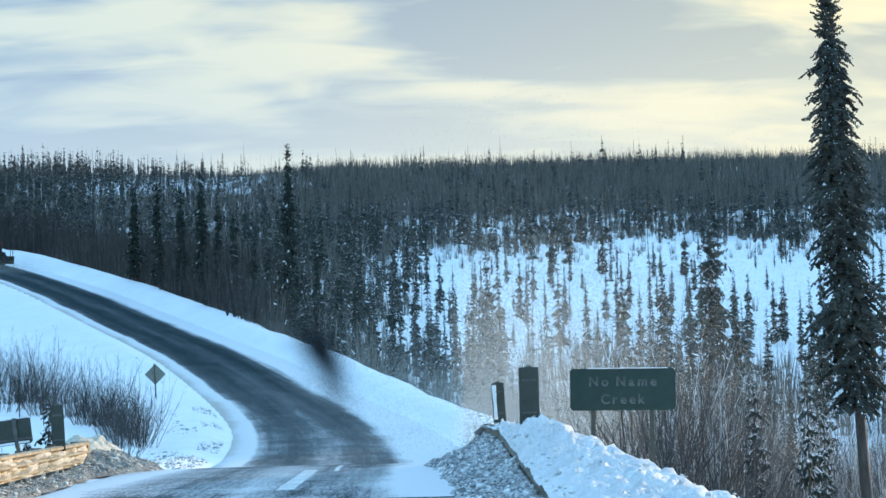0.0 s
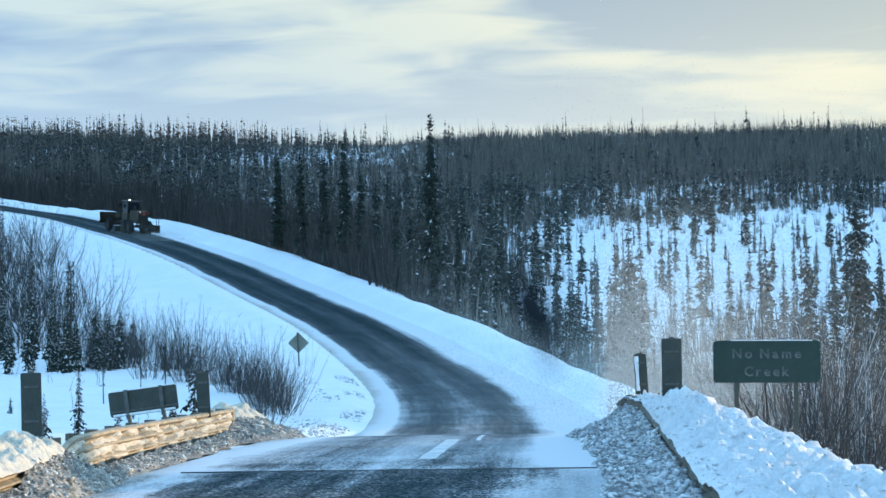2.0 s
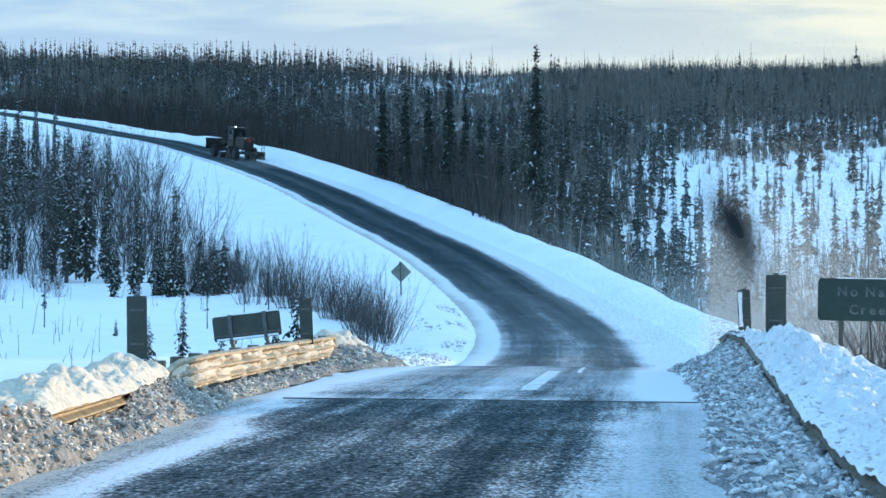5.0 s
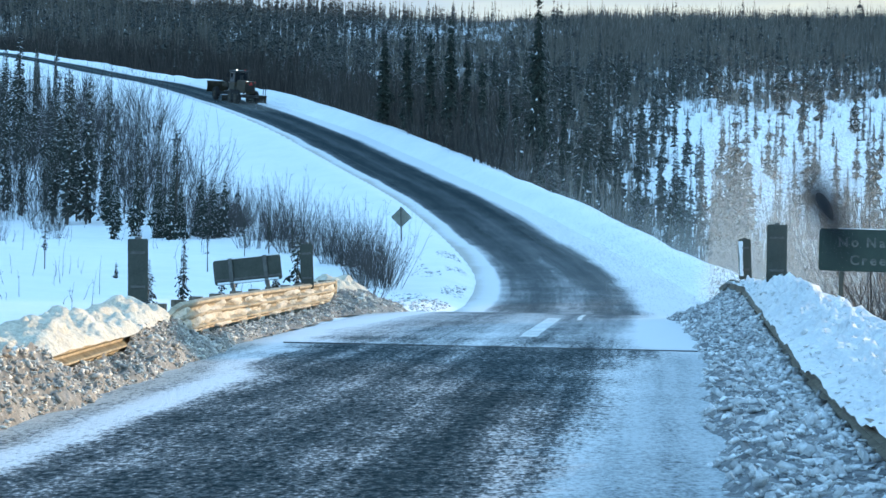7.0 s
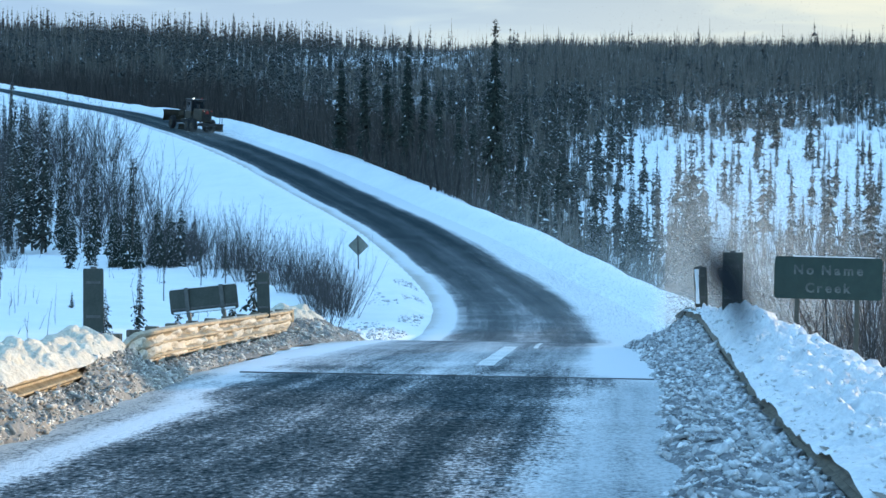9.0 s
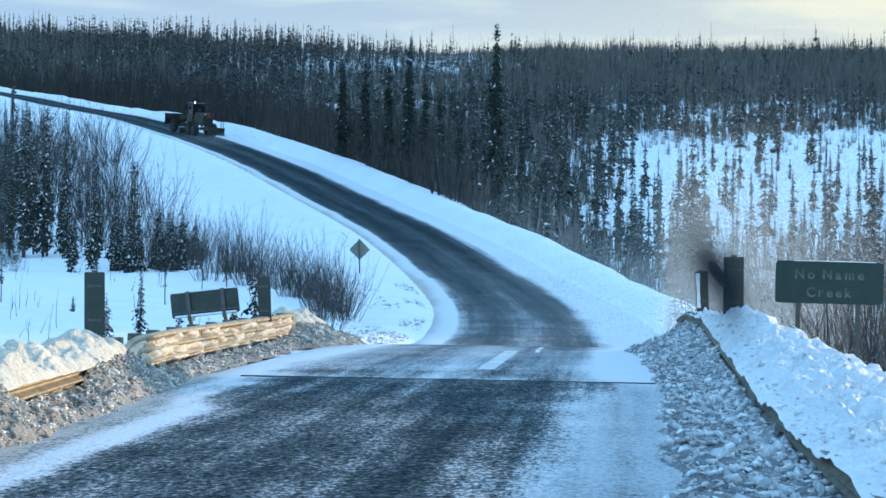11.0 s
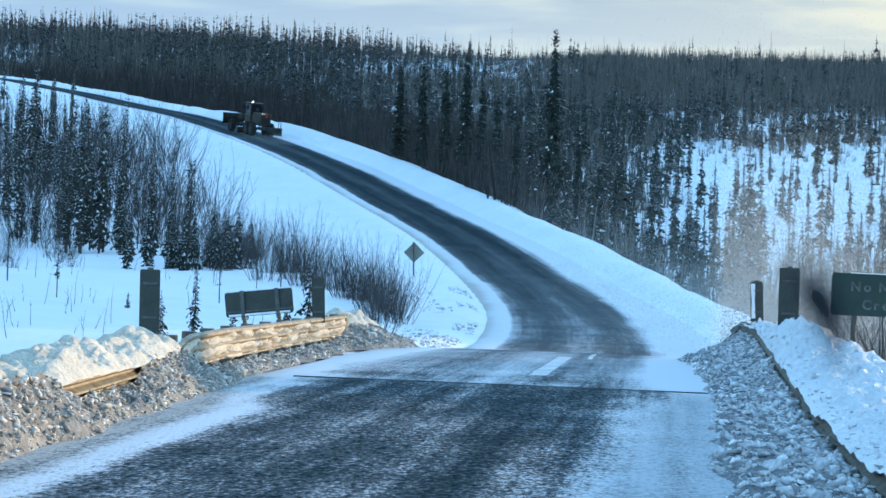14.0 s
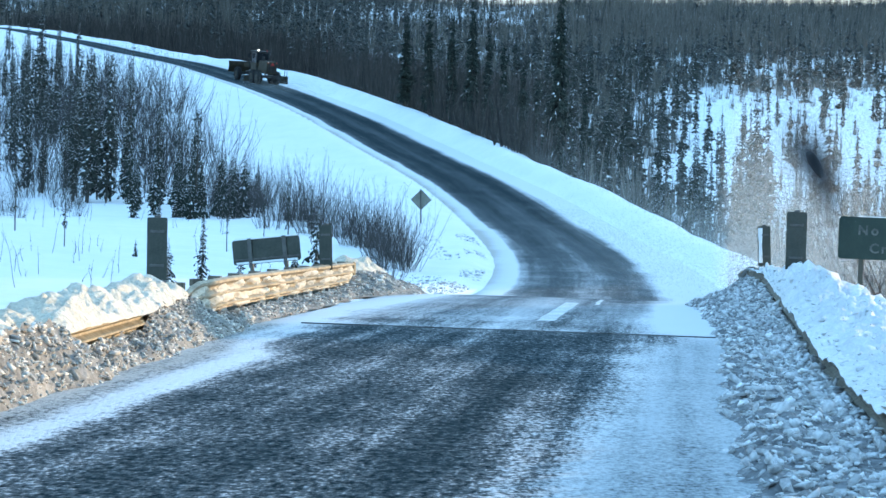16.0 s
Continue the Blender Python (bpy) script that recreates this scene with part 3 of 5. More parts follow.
def bush_arrays(height, width, stems, seed, twigs=3, r=0.014):
    g = np.random.default_rng(seed)
    V, T, n = [], [], 0
    for k in range(stems):
        a, q = g.uniform(0, 6.28), math.sqrt(g.random())
        h = height * (1 - 0.45 * q * q) * g.uniform(0.6, 1.1)
        v, t = stem_arrays(h, r * g.uniform(0.7, 1.3), seed * 91 + k, twigs, 0.085, 0.85, 0.36)
        tilt = q * 0.55
        v = v.copy()
        v[:, 0] += math.cos(a) * (q * width * 0.35 + v[:, 2] * tilt)
        v[:, 1] += math.sin(a) * (q * width * 0.35 + v[:, 2] * tilt)
        V.append(v)
        T.append(t + n)
        n += len(v)
    return np.concatenate(V), np.concatenate(T)


def height_at(x, y):
    return float(land(np.array([x]), np.array([y]))[0])


def off_road(x, y):
    """Signed metres from the road's middle line, right positive."""
    s = np.interp(y, RY, SLANT)
    return (x - np.interp(y, RY, RX)) / np.sqrt(1 + s * s)


def clearing(x, y):
    """How open the snow lies: 1 in the clearings, 0 in thick wood."""
    x, y = np.asarray(x, float), np.asarray(y, float)
    n = fbm(x / 16, y / 26, 3, 21)
    u = x / y
    main = smooth01(-0.024, 0.010, u + 0.012 * n) * smooth01(162, 205, y + 14 * n) * (1 - smooth01(315, 372, y + 34 * n))
    patch = 0.95 * np.exp(-(((x + 50) / 5.5) ** 2 + ((y - 390) / 17) ** 2)) + 0.42 * np.exp(-(((x + 70) / 24) ** 2 + ((y - 407) / 7) ** 2)) + 0.9 * np.exp(-(((x - 16) / 7) ** 2 + ((y - 385) / 16) ** 2))
    thin = 0.38 * smooth01(-0.03, 0.02, u + 0.02 * n) * smooth01(320, 365, y) * (1 - smooth01(400, 450, y))
    gaps = 0.14 * smooth01(-0.35, 0.45, fbm(x / 7, y / 30, 3, 63)) * (1 - smooth01(-0.09, -0.045, u)) * smooth01(300, 330, y) * (1 - smooth01(425, 455, y))
    return np.clip(main + patch + thin + gaps, 0, 1)


def fan_arrays(height, width, blades, seed, thick=0.05):
    """Far-off leafless brush: a sheaf of thin tapering shoots, two crossed slivers each."""
    g = np.random.default_rng(seed)
    V, T = [], []
    for _ in range(blades):
        a, q = g.uniform(0, 6.28), math.sqrt(g.random())
        p = np.array((math.cos(a) * q * width * 0.4, math.sin(a) * q * width * 0.4, -0.2))
        tip = p + np.array((math.cos(a) * q * width * 0.35 + g.normal(0, 0.12), math.sin(a) * q * width * 0.35 + g.normal(0, 0.12), height * g.uniform(0.55, 1.1)))
        for e in ((thick, 0, 0), (0, thick, 0)):
            n = len(V)
            V += [p - np.array(e), p + np.array(e), tip]
            T.append((n, n + 1, n + 2))
    return np.array(V), np.array(T)


def build_far_forest():
    near_t = [template(*spruce_arrays(8.5, 0.56 + 0.06 * k, 0.30, 5, 300 + k, snow=0.20, bare=0.04 + 0.05 * (k % 3), club=0.08 * (k % 2), column=0.70 + 0.1 * (k % 3), ragged=0.45, sides=3, steps=2, hang=k % 2 == 0, wide=0.4)) for k in range(8)]
    far_t = [template(*spruce_arrays(8.5, 0.52 + 0.05 * k, 0.58, 4, 330 + k, snow=0.02, bare=0.05 + 0.06 * (k % 3), club=0.12 * (k % 2), column=0.45 + 0.10 * (k % 4), ragged=0.6, sides=3, steps=1, hang=False, wide=0.55, droop=0.9)) for k in range(8)]
    stems = [template(stem_arrays(8.0, 0.04, 360 + k, 4, 0.02, 1.0, 0.12)) for k in range(8)]
    brush = [template(fan_arrays(4.2, 1.9, 13, 380 + k, 0.07)) for k in range(6)]
    band = [template(fan_arrays(4.6, 2.8, 16, 400 + k, 0.055)) for k in range(6)]
    low = [template(fan_arrays(3.4, 2.6, 8, 410 + k, 0.08)) for k in range(6)]
    scrub = [template(bush_arrays(2.6, 2.4, 7, 390 + k, 2, 0.014)) for k in range(6)]
    g = np.random.default_rng(5)
    A, B, S, R, D, L, Q = [], [], [], [], [], [], []

    def scatter(count, x0, x1, y0, y1, clear=8.5, grow=0.012):
        y = y0 + (y1 - y0) * g.random(count)
        x = x0 + (x1 - x0) * g.random(count)
        keep = (off_road(x, y) > clear + grow * y) | (y > 440)
        keep &= (x / y > -0.40) & (x / y < 0.46)
        x, y = x[keep], y[keep]
        return x, y, land(x, y), clearing(x, y)

    def hem(x, y):
        """1 in the strip of brush along the road's upper side."""
        d = off_road(x, y) + 7 * fbm(x / 18, y / 18, 2, 44)
        return (1 - smooth01(48, 70, d)) * (1 - smooth01(-0.085, -0.045, x / y)) * (1 - smooth01(430, 480, y))

    x, y, z, c = scatter(8600, -120, 100, 150, 400)
    h = hem(x, y)
    for i in np.nonzero(g.random(len(x)) < (0.42 - 0.405 * c) * (1 - 0.9 * h))[0]:
        s = 0.30 + 0.80 * g.random() ** 1.2
        A.append((g.integers(8), x[i], y[i], z[i], s * g.uniform(0.8, 1.35), s, g.uniform(0, 6.28)))
    x, y, z, c = scatter(12500, -185, 160, 335, 590)
    h, u = hem(x, y), x / y
    clump = fbm(x / 9, y / 22, 3, 52)
    thick = smooth01(-0.5, 0.5, clump + 0.35 * (1 - smooth01(-0.17, -0.08, u)))
    left = 1 - smooth01(-0.16, -0.07, u)
    for i in np.nonzero(g.random(len(x)) < (0.62 - 0.60 * c) * (0.3 + 0.7 * thick) * (1 - 0.9 * h) * (1 + 0.7 * left))[0]:
        if y[i] > 430:
            s = g.choice([0.28, 0.38, 0.5, 0.7, 0.95], p=[0.34, 0.30, 0.20, 0.11, 0.05]) * g.uniform(0.8, 1.2)
            s = s * (1 - left[i]) + left[i] * (0.35 + 0.75 * g.random() ** 1.5)
        else:
            s = g.choice([0.3, 0.45, 0.6, 0.8, 1.0]) * g.uniform(0.75, 1.2)
        B.append((g.integers(8), x[i], y[i], z[i], (0.3 + 0.7 * s) * g.uniform(0.6, 1.25), s, g.uniform(0, 6.28)))
    x, y, z, c = scatter(4600, -230, 200, 130, 600)
    for i in np.nonzero(g.random(len(x)) > 0.45 + 0.50 * np.where(y > 320, 0.0, c))[0]:
        s = g.uniform(0.35, 1.0)
        S.append((g.integers(8), x[i], y[i], z[i], s * 0.9, s, g.uniform(0, 6.28)))
    x, y, z, c = scatter(21000, -180, 130, 130, 480, 7.0)
    h = hem(x, y)
    for i in np.nonzero(g.random(len(x)) < (0.80 - 0.79 * np.where(y > 300, 0.75 * c, c)) * (1 - 0.8 * h) * (0.5 + 0.5 * smooth01(280, 330, y)))[0]:
        s = g.uniform(0.45, 1.1) * (1 - 0.55 * c[i])
        R.append((g.integers(6), x[i], y[i], z[i], s, s, g.uniform(0, 6.28)))
    x, y, z, c = scatter(25000, -205, 5, 130, 475, 7.0, 0.002)
    h = hem(x, y)
    for i in np.nonzero(g.random(len(x)) < 0.95 * h)[0]:
        s = g.uniform(0.55, 1.3)
        D.append((g.integers(6), x[i], y[i], z[i], s, s, g.uniform(0, 6.28)))
    x, y, z, c = scatter(11500, -190, 190, 430, 590)
    for i in np.nonzero(g.random(len(x)) < 0.95 - 0.9 * c)[0]:
        s = g.uniform(0.5, 1.0) * (0.8 + 1.0 * smooth01(-0.09, -0.02, x[i] / y[i]) + 0.8 * smooth01(0.14, 0.24, -x[i] / y[i]))
        L.append((g.integers(6), x[i], y[i], z[i], s, s, g.uniform(0, 6.28)))
    x, y, z, c = scatter(800, -5, 40, 52, 150, 7.5)
    for i in np.nonzero(g.random(len(x)) > 0.1 + 0.7 * c)[0]:
        s = g.uniform(0.6, 1.35)
        Q.append((g.integers(6), x[i], y[i], z[i], s, s, g.uniform(0, 6.28)))
    for name, kinds, places, mats, label in (
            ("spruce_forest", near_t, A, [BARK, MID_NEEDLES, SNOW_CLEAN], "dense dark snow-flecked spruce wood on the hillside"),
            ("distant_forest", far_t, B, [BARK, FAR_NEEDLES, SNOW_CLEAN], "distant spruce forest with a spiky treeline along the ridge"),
            ("bare_trunks", stems, S, [DEAD_WOOD], "thin bare grey-brown trunks standing among the spruces"),
            ("brushwood", brush, R, [BRUSH], "thick leafless brown brush below the spruces"),
            ("roadside_brush", band, D, [BAND], "dense dark brown leafless brush along the snowy road bank"),
            ("ridge_brush", low, L, [BRUSH], "low grey-brown leafless brush along the far ridge"),
            ("valley_scrub", scrub, Q, [DEAD_WOOD], "tangled leafless grey scrub on the creek valley floor")):
        v, t, m = joined_arrays(kinds, places)
        tagged(new(name, tri_mesh(name, v, t, mats, m)), label, "forest" if "forest" in name else "brush", kind="stuff")


build_far_forest()


# ---------- single trees and bushes ----------
def plant(model, x, y, scale=1.0, tall=None, turn=0.0, z=None, label="", wide=None):
    """A copy of a tree standing at x, y; scale sideways, tall upwards."""
    m = Matrix.LocRotScale((x, y, height_at(x, y) if z is None else z), Euler((0, 0, turn)), (wide or scale, wide or scale, tall or scale))
    ob = copy_thing(model, m)
    if label:
        ob["label"] = label
    return ob


def discard(ob):
    for o in (*ob.children_recursive, ob):
        bpy.data.objects.remove(o)


def bush(label, *args, mat=None, **kw):
    v, t = bush_arrays(*args, **kw)
    ob = tagged(new("willow_bush", tri_mesh("willow_bush", v, t, [mat or TWIGS])), label, "bush", "willow bushes")
    return ob


def build_trees():
    g = np.random.default_rng(77)
    snowy = "slim dark spruce with snow-flecked boughs in deep snow"
    stand = [spruce(snowy, 9.0, 0.40 + 0.05 * k, 0.20, 6, 500 + k, snow=0.42, bare=0.03 + 0.03 * (k % 3), club=0.16 * (k % 2), column=0.55, ragged=0.5, sub=2, spray=0.8, mat=MID_NEEDLES) for k in range(6)]
    wild = [spruce("tall spruce standing among the snowy clearing's trees", 9.0, 0.62 + 0.09 * k, 0.24, 6, 540 + k, snow=0.30, bare=0.05, club=0.10 * (k % 2), column=0.72, ragged=0.5, sub=2, spray=0.8) for k in range(6)]
    small = [spruce("small young spruce poking out of the snow", 3.0, 0.42 + 0.08 * k, 0.15, 6, 560 + k, snow=0.45, bare=0.05, column=0.9, sub=2, ragged=0.4, spray=0.8, wide=0.2) for k in range(4)]
    bare = [spruce("nearly bare dead spruce with a tufted top", 4.0, 0.20, 0.13, 5, 580 + k, snow=0.10, bare=0.30, club=0.5, sub=1, ragged=0.7, wide=0.2) for k in range(3)]
    bushes = [bush("bare brown willow bush with many upright shoots", 3.0, 2.2, 40, 600 + k, twigs=4, r=0.012) for k in range(5)]
    frosty = bush("frosted bare bush behind the snowbank", 3.0, 3.0, 16, 650, twigs=9, r=0.022, mat=FROSTED)
    for t in stand:
        t["group"] = "spruces beside the road"
    for t in wild:
        t["group"] = "spruces in the clearing"
    for t in small:
        t["group"] = "young spruces"
    # the stand on the field's far edge
    for x, y, h in ((-30.5, 115, 9.2), (-33.2, 116, 8.9), (-32.4, 117, 8.6), (-31.9, 119, 8.4), (-34.6, 118, 7.8), (-29.6, 118, 6.8), (-28.2, 117, 6.2), (-27.0, 116, 5.2)):
        plant(stand[g.integers(6)], x, y, h / 9, h / 9, g.uniform(0, 6))
    plant(stand[5], -53.0, 170, 1.45, 1.08, 0.4, label="stout dark spruce with snowy boughs beside the road")
    plant(stand[4], -54.6, 171.5, 1.2, 0.98, 1.4)
    for k in range(25):
        y = g.uniform(116, 146)
        u = g.uniform(-0.298, -0.252)
        h = g.choice([3.2, 4.8, 6.2, 7.6]) * g.uniform(0.8, 1.15)
        plant(stand[g.integers(6)], u * y, y, h / 9 * 1.1, h / 9, g.uniform(0, 6))
    for k in range(34):
        y = g.uniform(100, 116)
        u = g.uniform(-0.268, -0.200)
        h = g.uniform(0.6, 1.25)
        plant(small[g.integers(4)], u * y, y, h * 0.8, h, g.uniform(0, 6))
    for k in range(44):
        y = g.uniform(118, 200)
        u = g.uniform(-0.40, -0.300)
        h = g.uniform(0.5, 1.0)
        plant(stand[g.integers(6)], u * y, y, h, h, g.uniform(0, 6))
    for k in range(34):
        y = g.uniform(150, 240)
        x = y * g.uniform(-0.345, -0.275)
        if off_road(x, y) > -14:
            continue
        h = g.uniform(0.35, 0.85)
        plant(stand[g.integers(6)], x, y, h, h, g.uniform(0, 6))
    plant(bare[0], -23.9, 103, 2.4, 1.40, 0.5)
    for x, y, h in ((-22.3, 75, 2.4), (-11.85, 52, 2.0), (-25.8, 80, 2.9), (-27.2, 78, 1.7), (-15.6, 84, 2.6), (-14.3, 82, 2.3), (-17.0, 86, 2.0), (-16.4, 76, 2.2)):
        plant(bare[g.integers(3)], x, y, h / 4, h / 4, g.uniform(0, 6))
    for x, y, h in ((-11.85, 52, 2.1), (-12.5, 51, 1.5), (-11.3, 54, 1.3), (-10.2, 56, 1.5), (-13.3, 66, 0.8), (-18.3, 70, 0.6), (-9.4, 55, 2.3)):
        plant(small[g.integers(4)], x, y, h / 3, h / 3, g.uniform(0, 6))
    # willows: single bushes along the field and below the bend
    for y0, y1, u0, u1, n, h0, h1 in ((104, 118, -0.235, -0.196, 16, 0.7, 1.15), (90, 100, -0.196, -0.160, 13, 0.6, 1.35), (74, 92, -0.168, -0.122, 20, 0.35, 1.1), (66, 80, -0.142, -0.128, 8, 0.6, 0.9),
                                      (96, 112, -0.33, -0.29, 8, 0.4, 0.7), (100, 125, -0.222, -0.190, 14, 0.5, 0.9)):
        for _ in range(n):
            y = g.uniform(y0, y1)
            s = g.uniform(h0, h1)
            plant(bushes[g.integers(5)], g.uniform(u0, u1) * y, y, s * 0.9, s, g.uniform(0, 6))
    # the thicket behind the stand and up the slope
    kinds = [template(bush_arrays(3.0, 2.4, 18, 640 + k, 4, 0.014)) for k in range(5)]
    places = []
    for y0, y1, u0, u1, n, h0, h1 in ((122, 152, -0.280, -0.215, 34, 1.1, 2.2), (150, 205, -0.305, -0.240, 70, 1.0, 2.2), (120, 180, -0.360, -0.290, 55, 0.8, 1.8), (150, 235, -0.350, -0.268, 95, 0.9, 1.9)):
        for _ in range(n):
            y = g.uniform(y0, y1)
            x = g.uniform(u0, u1) * y
            if off_road(x, y) > -8:
                continue
            s = g.uniform(h0, h1)
            places.append((g.integers(5), x, y, height_at(x, y), s * 0.9, s, g.uniform(0, 6)))
    v, tt, m = joined_arrays(kinds, places)
    tagged(new("willow_thicket", tri_mesh("willow_thicket", v, tt, [TWIGS])), "dense leafless willow thicket on the snowy slope", "thicket", kind="stuff")
    # the valley and clearing on the creek's far side
    for k in range(210):
        y = g.uniform(92, 290) if k % 3 else g.uniform(60, 130)
        u = g.uniform(-0.028, 0.20)
        x = u * y
        if off_road(x, y) < 10 + 0.02 * y or y - 1.09 * x < 68:
            continue
        h = g.choice([3.0, 4.5, 6.0, 7.5]) * g.uniform(0.8, 1.2) * (1.0 if y > 120 else 0.9)
        plant(wild[g.integers(6)], x, y, h / 9 * g.uniform(0.7, 1.35), h / 9, g.uniform(0, 6))
    for x, y, h, w in ((5.3, 165, 9.6, 1.3), (6.3, 166, 10.2, 1.35), (7.2, 164, 9.4, 1.25), (-0.6, 165, 8.3, 1.1), (1.6, 164, 7.0, 0.8)):
        plant(wild[g.integers(6)], x, y, w, h / 9, g.uniform(0, 6))
    tall = [spruce("tall dark spruce rising over the wood", 12.0, 0.95 + 0.08 * k, 0.20, 7, 590 + k, snow=0.05, bare=0.08, column=0.55, club=0.10, ragged=0.4, sub=3, spray=0.8) for k in range(3)]
    plant(tall[2], -9.3, 165, 1.05, 1.36, 1.0, z=5.4, label="very tall dark spruce rising over the wood")
    for x, y, h in ((-17.5, 178, 12.0), (-16.2, 180, 10.8), (-19.5, 182, 10.0), (-14.6, 176, 10.0), (-21.8, 184, 9.4), (-12.6, 172, 8.6), (-11.0, 168, 8.0), (-7.2, 168, 9.5), (-5.6, 170, 8.4), (-4.0, 167, 7.6), (-24.5, 188, 8.4)):
        plant(tall[g.integers(3)], x, y, 0.85, h / 12, g.uniform(0, 6))
    # by the creek sign
    big = spruce("tall ragged leaning spruce with a bare lower trunk", 14.8, 1.00, 0.12, 10, 700, snow=0.09, lean=-0.050, bare=0.36, ragged=0.28, column=0.36, sub=26, droop=0.5, spray=0.27, wide=0.34, girth=0.0105, mat=MID_NEEDLES)
    big.matrix_basis = pose(10.62, 48, -4.2)
    mid = spruce("broad spruce with drooping snowy boughs behind the sign", 11.4, 1.55, 0.19, 8, 710, snow=0.22, bare=0.06, ragged=0.5, column=0.62, sub=10, droop=0.5, spray=0.55, wide=0.22, mat=MID_NEEDLES)
    mid.matrix_basis = pose(10.65, 72, -4.3)
    laden = spruce("young spruce thickly loaded with snow", 3.0, 0.50, 0.17, 6, 575, snow=0.95, bare=0.05, column=0.9, sub=3, ragged=0.4, spray=0.8, wide=0.18, droop=0.35)
    laden["group"] = "young spruces"
    for x, y, h in ((8.4, 44, 5.2), (7.6, 46, 4.6), (9.3, 46.5, 4.7)):
        plant(laden, x, y, h / 3 * 0.9, h / 3, g.uniform(0, 6))
    discard(laden)
    for k in range(85):
        y = g.uniform(42, 82)
        x = y * g.uniform(0.105, 0.30)
        s = g.uniform(0.9, 1.6)
        plant(bushes[g.integers(5)], x, y, s, s * 1.05, g.uniform(0, 6), label="tall bare grey bush on the creek bank")
    kinds = [template(bush_arrays(3.0, 1.9, 11, 660 + k, 5, 0.009)) for k in range(6)]
    for k in (1, 4):
        kinds[k] = (*kinds[k][:2], np.ones(len(kinds[k][1]), int))
    places = []
    for k in range(220):
        y = g.uniform(60, 92)
        x = y * g.uniform(0.085, 0.26)
        s = g.uniform(1.2, 2.15)
        places.append((g.integers(6), x, y, height_at(x, y), s * 0.8, s, g.uniform(0, 6)))
    for k in range(150):
        y = g.uniform(47, 61)
        x = y * g.uniform(0.125, 0.29)
        s = g.uniform(1.4, 2.15)
        places.append((g.integers(6), x, y, height_at(x, y), s * 0.7, s, g.uniform(0, 6)))
    v, tt, m = joined_arrays(kinds, places)
    tagged(new("creek_thicket", tri_mesh("creek_thicket", v, tt, [DEAD_WOOD, FROSTED], m)), "tall tangled leafless grey-brown thicket along the creek", "thicket", kind="stuff")
    for x, y, h in ((4.55, 45, 0.50), (4.95, 46, 0.46), (4.2, 47.5, 0.45), (5.4, 44.5, 0.42)):
        plant(frosty, x, y, h, h, g.uniform(0, 6), z=-0.9)
    for t in (frosty, *tall, *stand, *wild, *small, *bare, *bushes):
        discard(t)

    snag = stem_arrays(13.0, 0.10, 801, 16, 0.012, 0.9, 0.10)
    for x, y, h in ((-41.6, 541, 1.05), (-79, 528, 0.95), (25.6, 556, 1.0), (16.5, 536, 0.9), (60, 540, 0.95), (-110, 520, 0.9), (-18, 545, 0.8), (44, 548, 0.85)):
        me = tri_mesh("dead_tree", *snag, [BARK])
        ob = tagged(new("dead_tree", me), "tall bare dead tree standing above the ridge's treeline", "dead tree", "dead trees on the ridge")
        ob.matrix_basis = Matrix.LocRotScale((x, y, height_at(x, y)), Euler((0, 0, x)), (1.3, 1.3, 0.74 * h))
    stalk = [template(stem_arrays(1.0, 0.012, 820 + k, 3, 0.06, 0.8, 0.3)) for k in range(6)]
    places = []
    for _ in range(95):
        y = g.uniform(50, 112)
        x = y * g.uniform(-0.34, -0.16)
        h = g.uniform(0.25, 1.3) ** 1.3
        places.append((g.integers(6), x, y, height_at(x, y), 1.0, h, g.uniform(0, 6)))
    v, tt, m = joined_arrays(stalk, places)
    tagged(new("dry_stalks", tri_mesh("dry_stalks", v, tt, [TWIGS])), "scattered dry brown stalks poking through the snowfield", "dry stalks", kind="stuff")


build_trees()


# ---------- snowbanks and rails ----------
def lofted(name, ys, profile, mat, closed=False, smooth=True):
    rows = [profile(y) for y in ys]
    n = len(rows[0])
    V = np.array([(x, y + dy, z) for y, r in zip(ys, rows) for x, dy, z in r])
    return tri_mesh(name, V, grid_faces(n, len(ys)), [mat], smooth=smooth)


def curve(points, v):
    p = np.array(points, float)
    return np.interp(v, p[:, 0], p[:, 1])


RIGHT_RAIL = [(8, 1.62), (23, 1.68), (34, 1.86), (42, 1.86), (44.5, 1.70), (46.5, 1.40)]
LEFT_RAIL = [(8, -5.60), (20, -5.90), (24, -6.28), (29, -6.74), (33, -7.06), (48, -7.40)]


def lumps(x, y, size, amp, seed):
    """Broken, angular snow: folded noise at three sizes."""
    a = np.abs(value_noise(x / size, y / size, seed)) + 0.6 * np.abs(value_noise(x / size * 2.3, y / size * 2.3, seed + 1)) + 0.35 * value_noise(x / size * 5, y / size * 5, seed + 2)
    return amp * a


def shard(g):
    """An angular clod of frozen snow: an uneven, tilted block."""
    v = np.array([(x, y, z) for z in (-0.5, 0.5) for x, y in ((-0.5, -0.5), (0.5, -0.5), (0.5, 0.5), (-0.5, 0.5))], float)
    v *= g.uniform(0.55, 1.15, (8, 3))
    v *= np.array((1.35, g.uniform(0.40, 1.0), g.uniform(0.18, 0.5)))
    m = np.array(Euler((g.normal(0, 0.5), g.normal(0, 0.5), 0)).to_matrix())
    t = [(0, 2, 1), (0, 3, 2), (4, 5, 6), (4, 6, 7), (0, 1, 5), (0, 5, 4), (1, 2, 6), (1, 6, 5), (2, 3, 7), (2, 7, 6), (3, 0, 4), (3, 4, 7)]
    return v @ m.T, np.array(t), np.zeros(12, int)


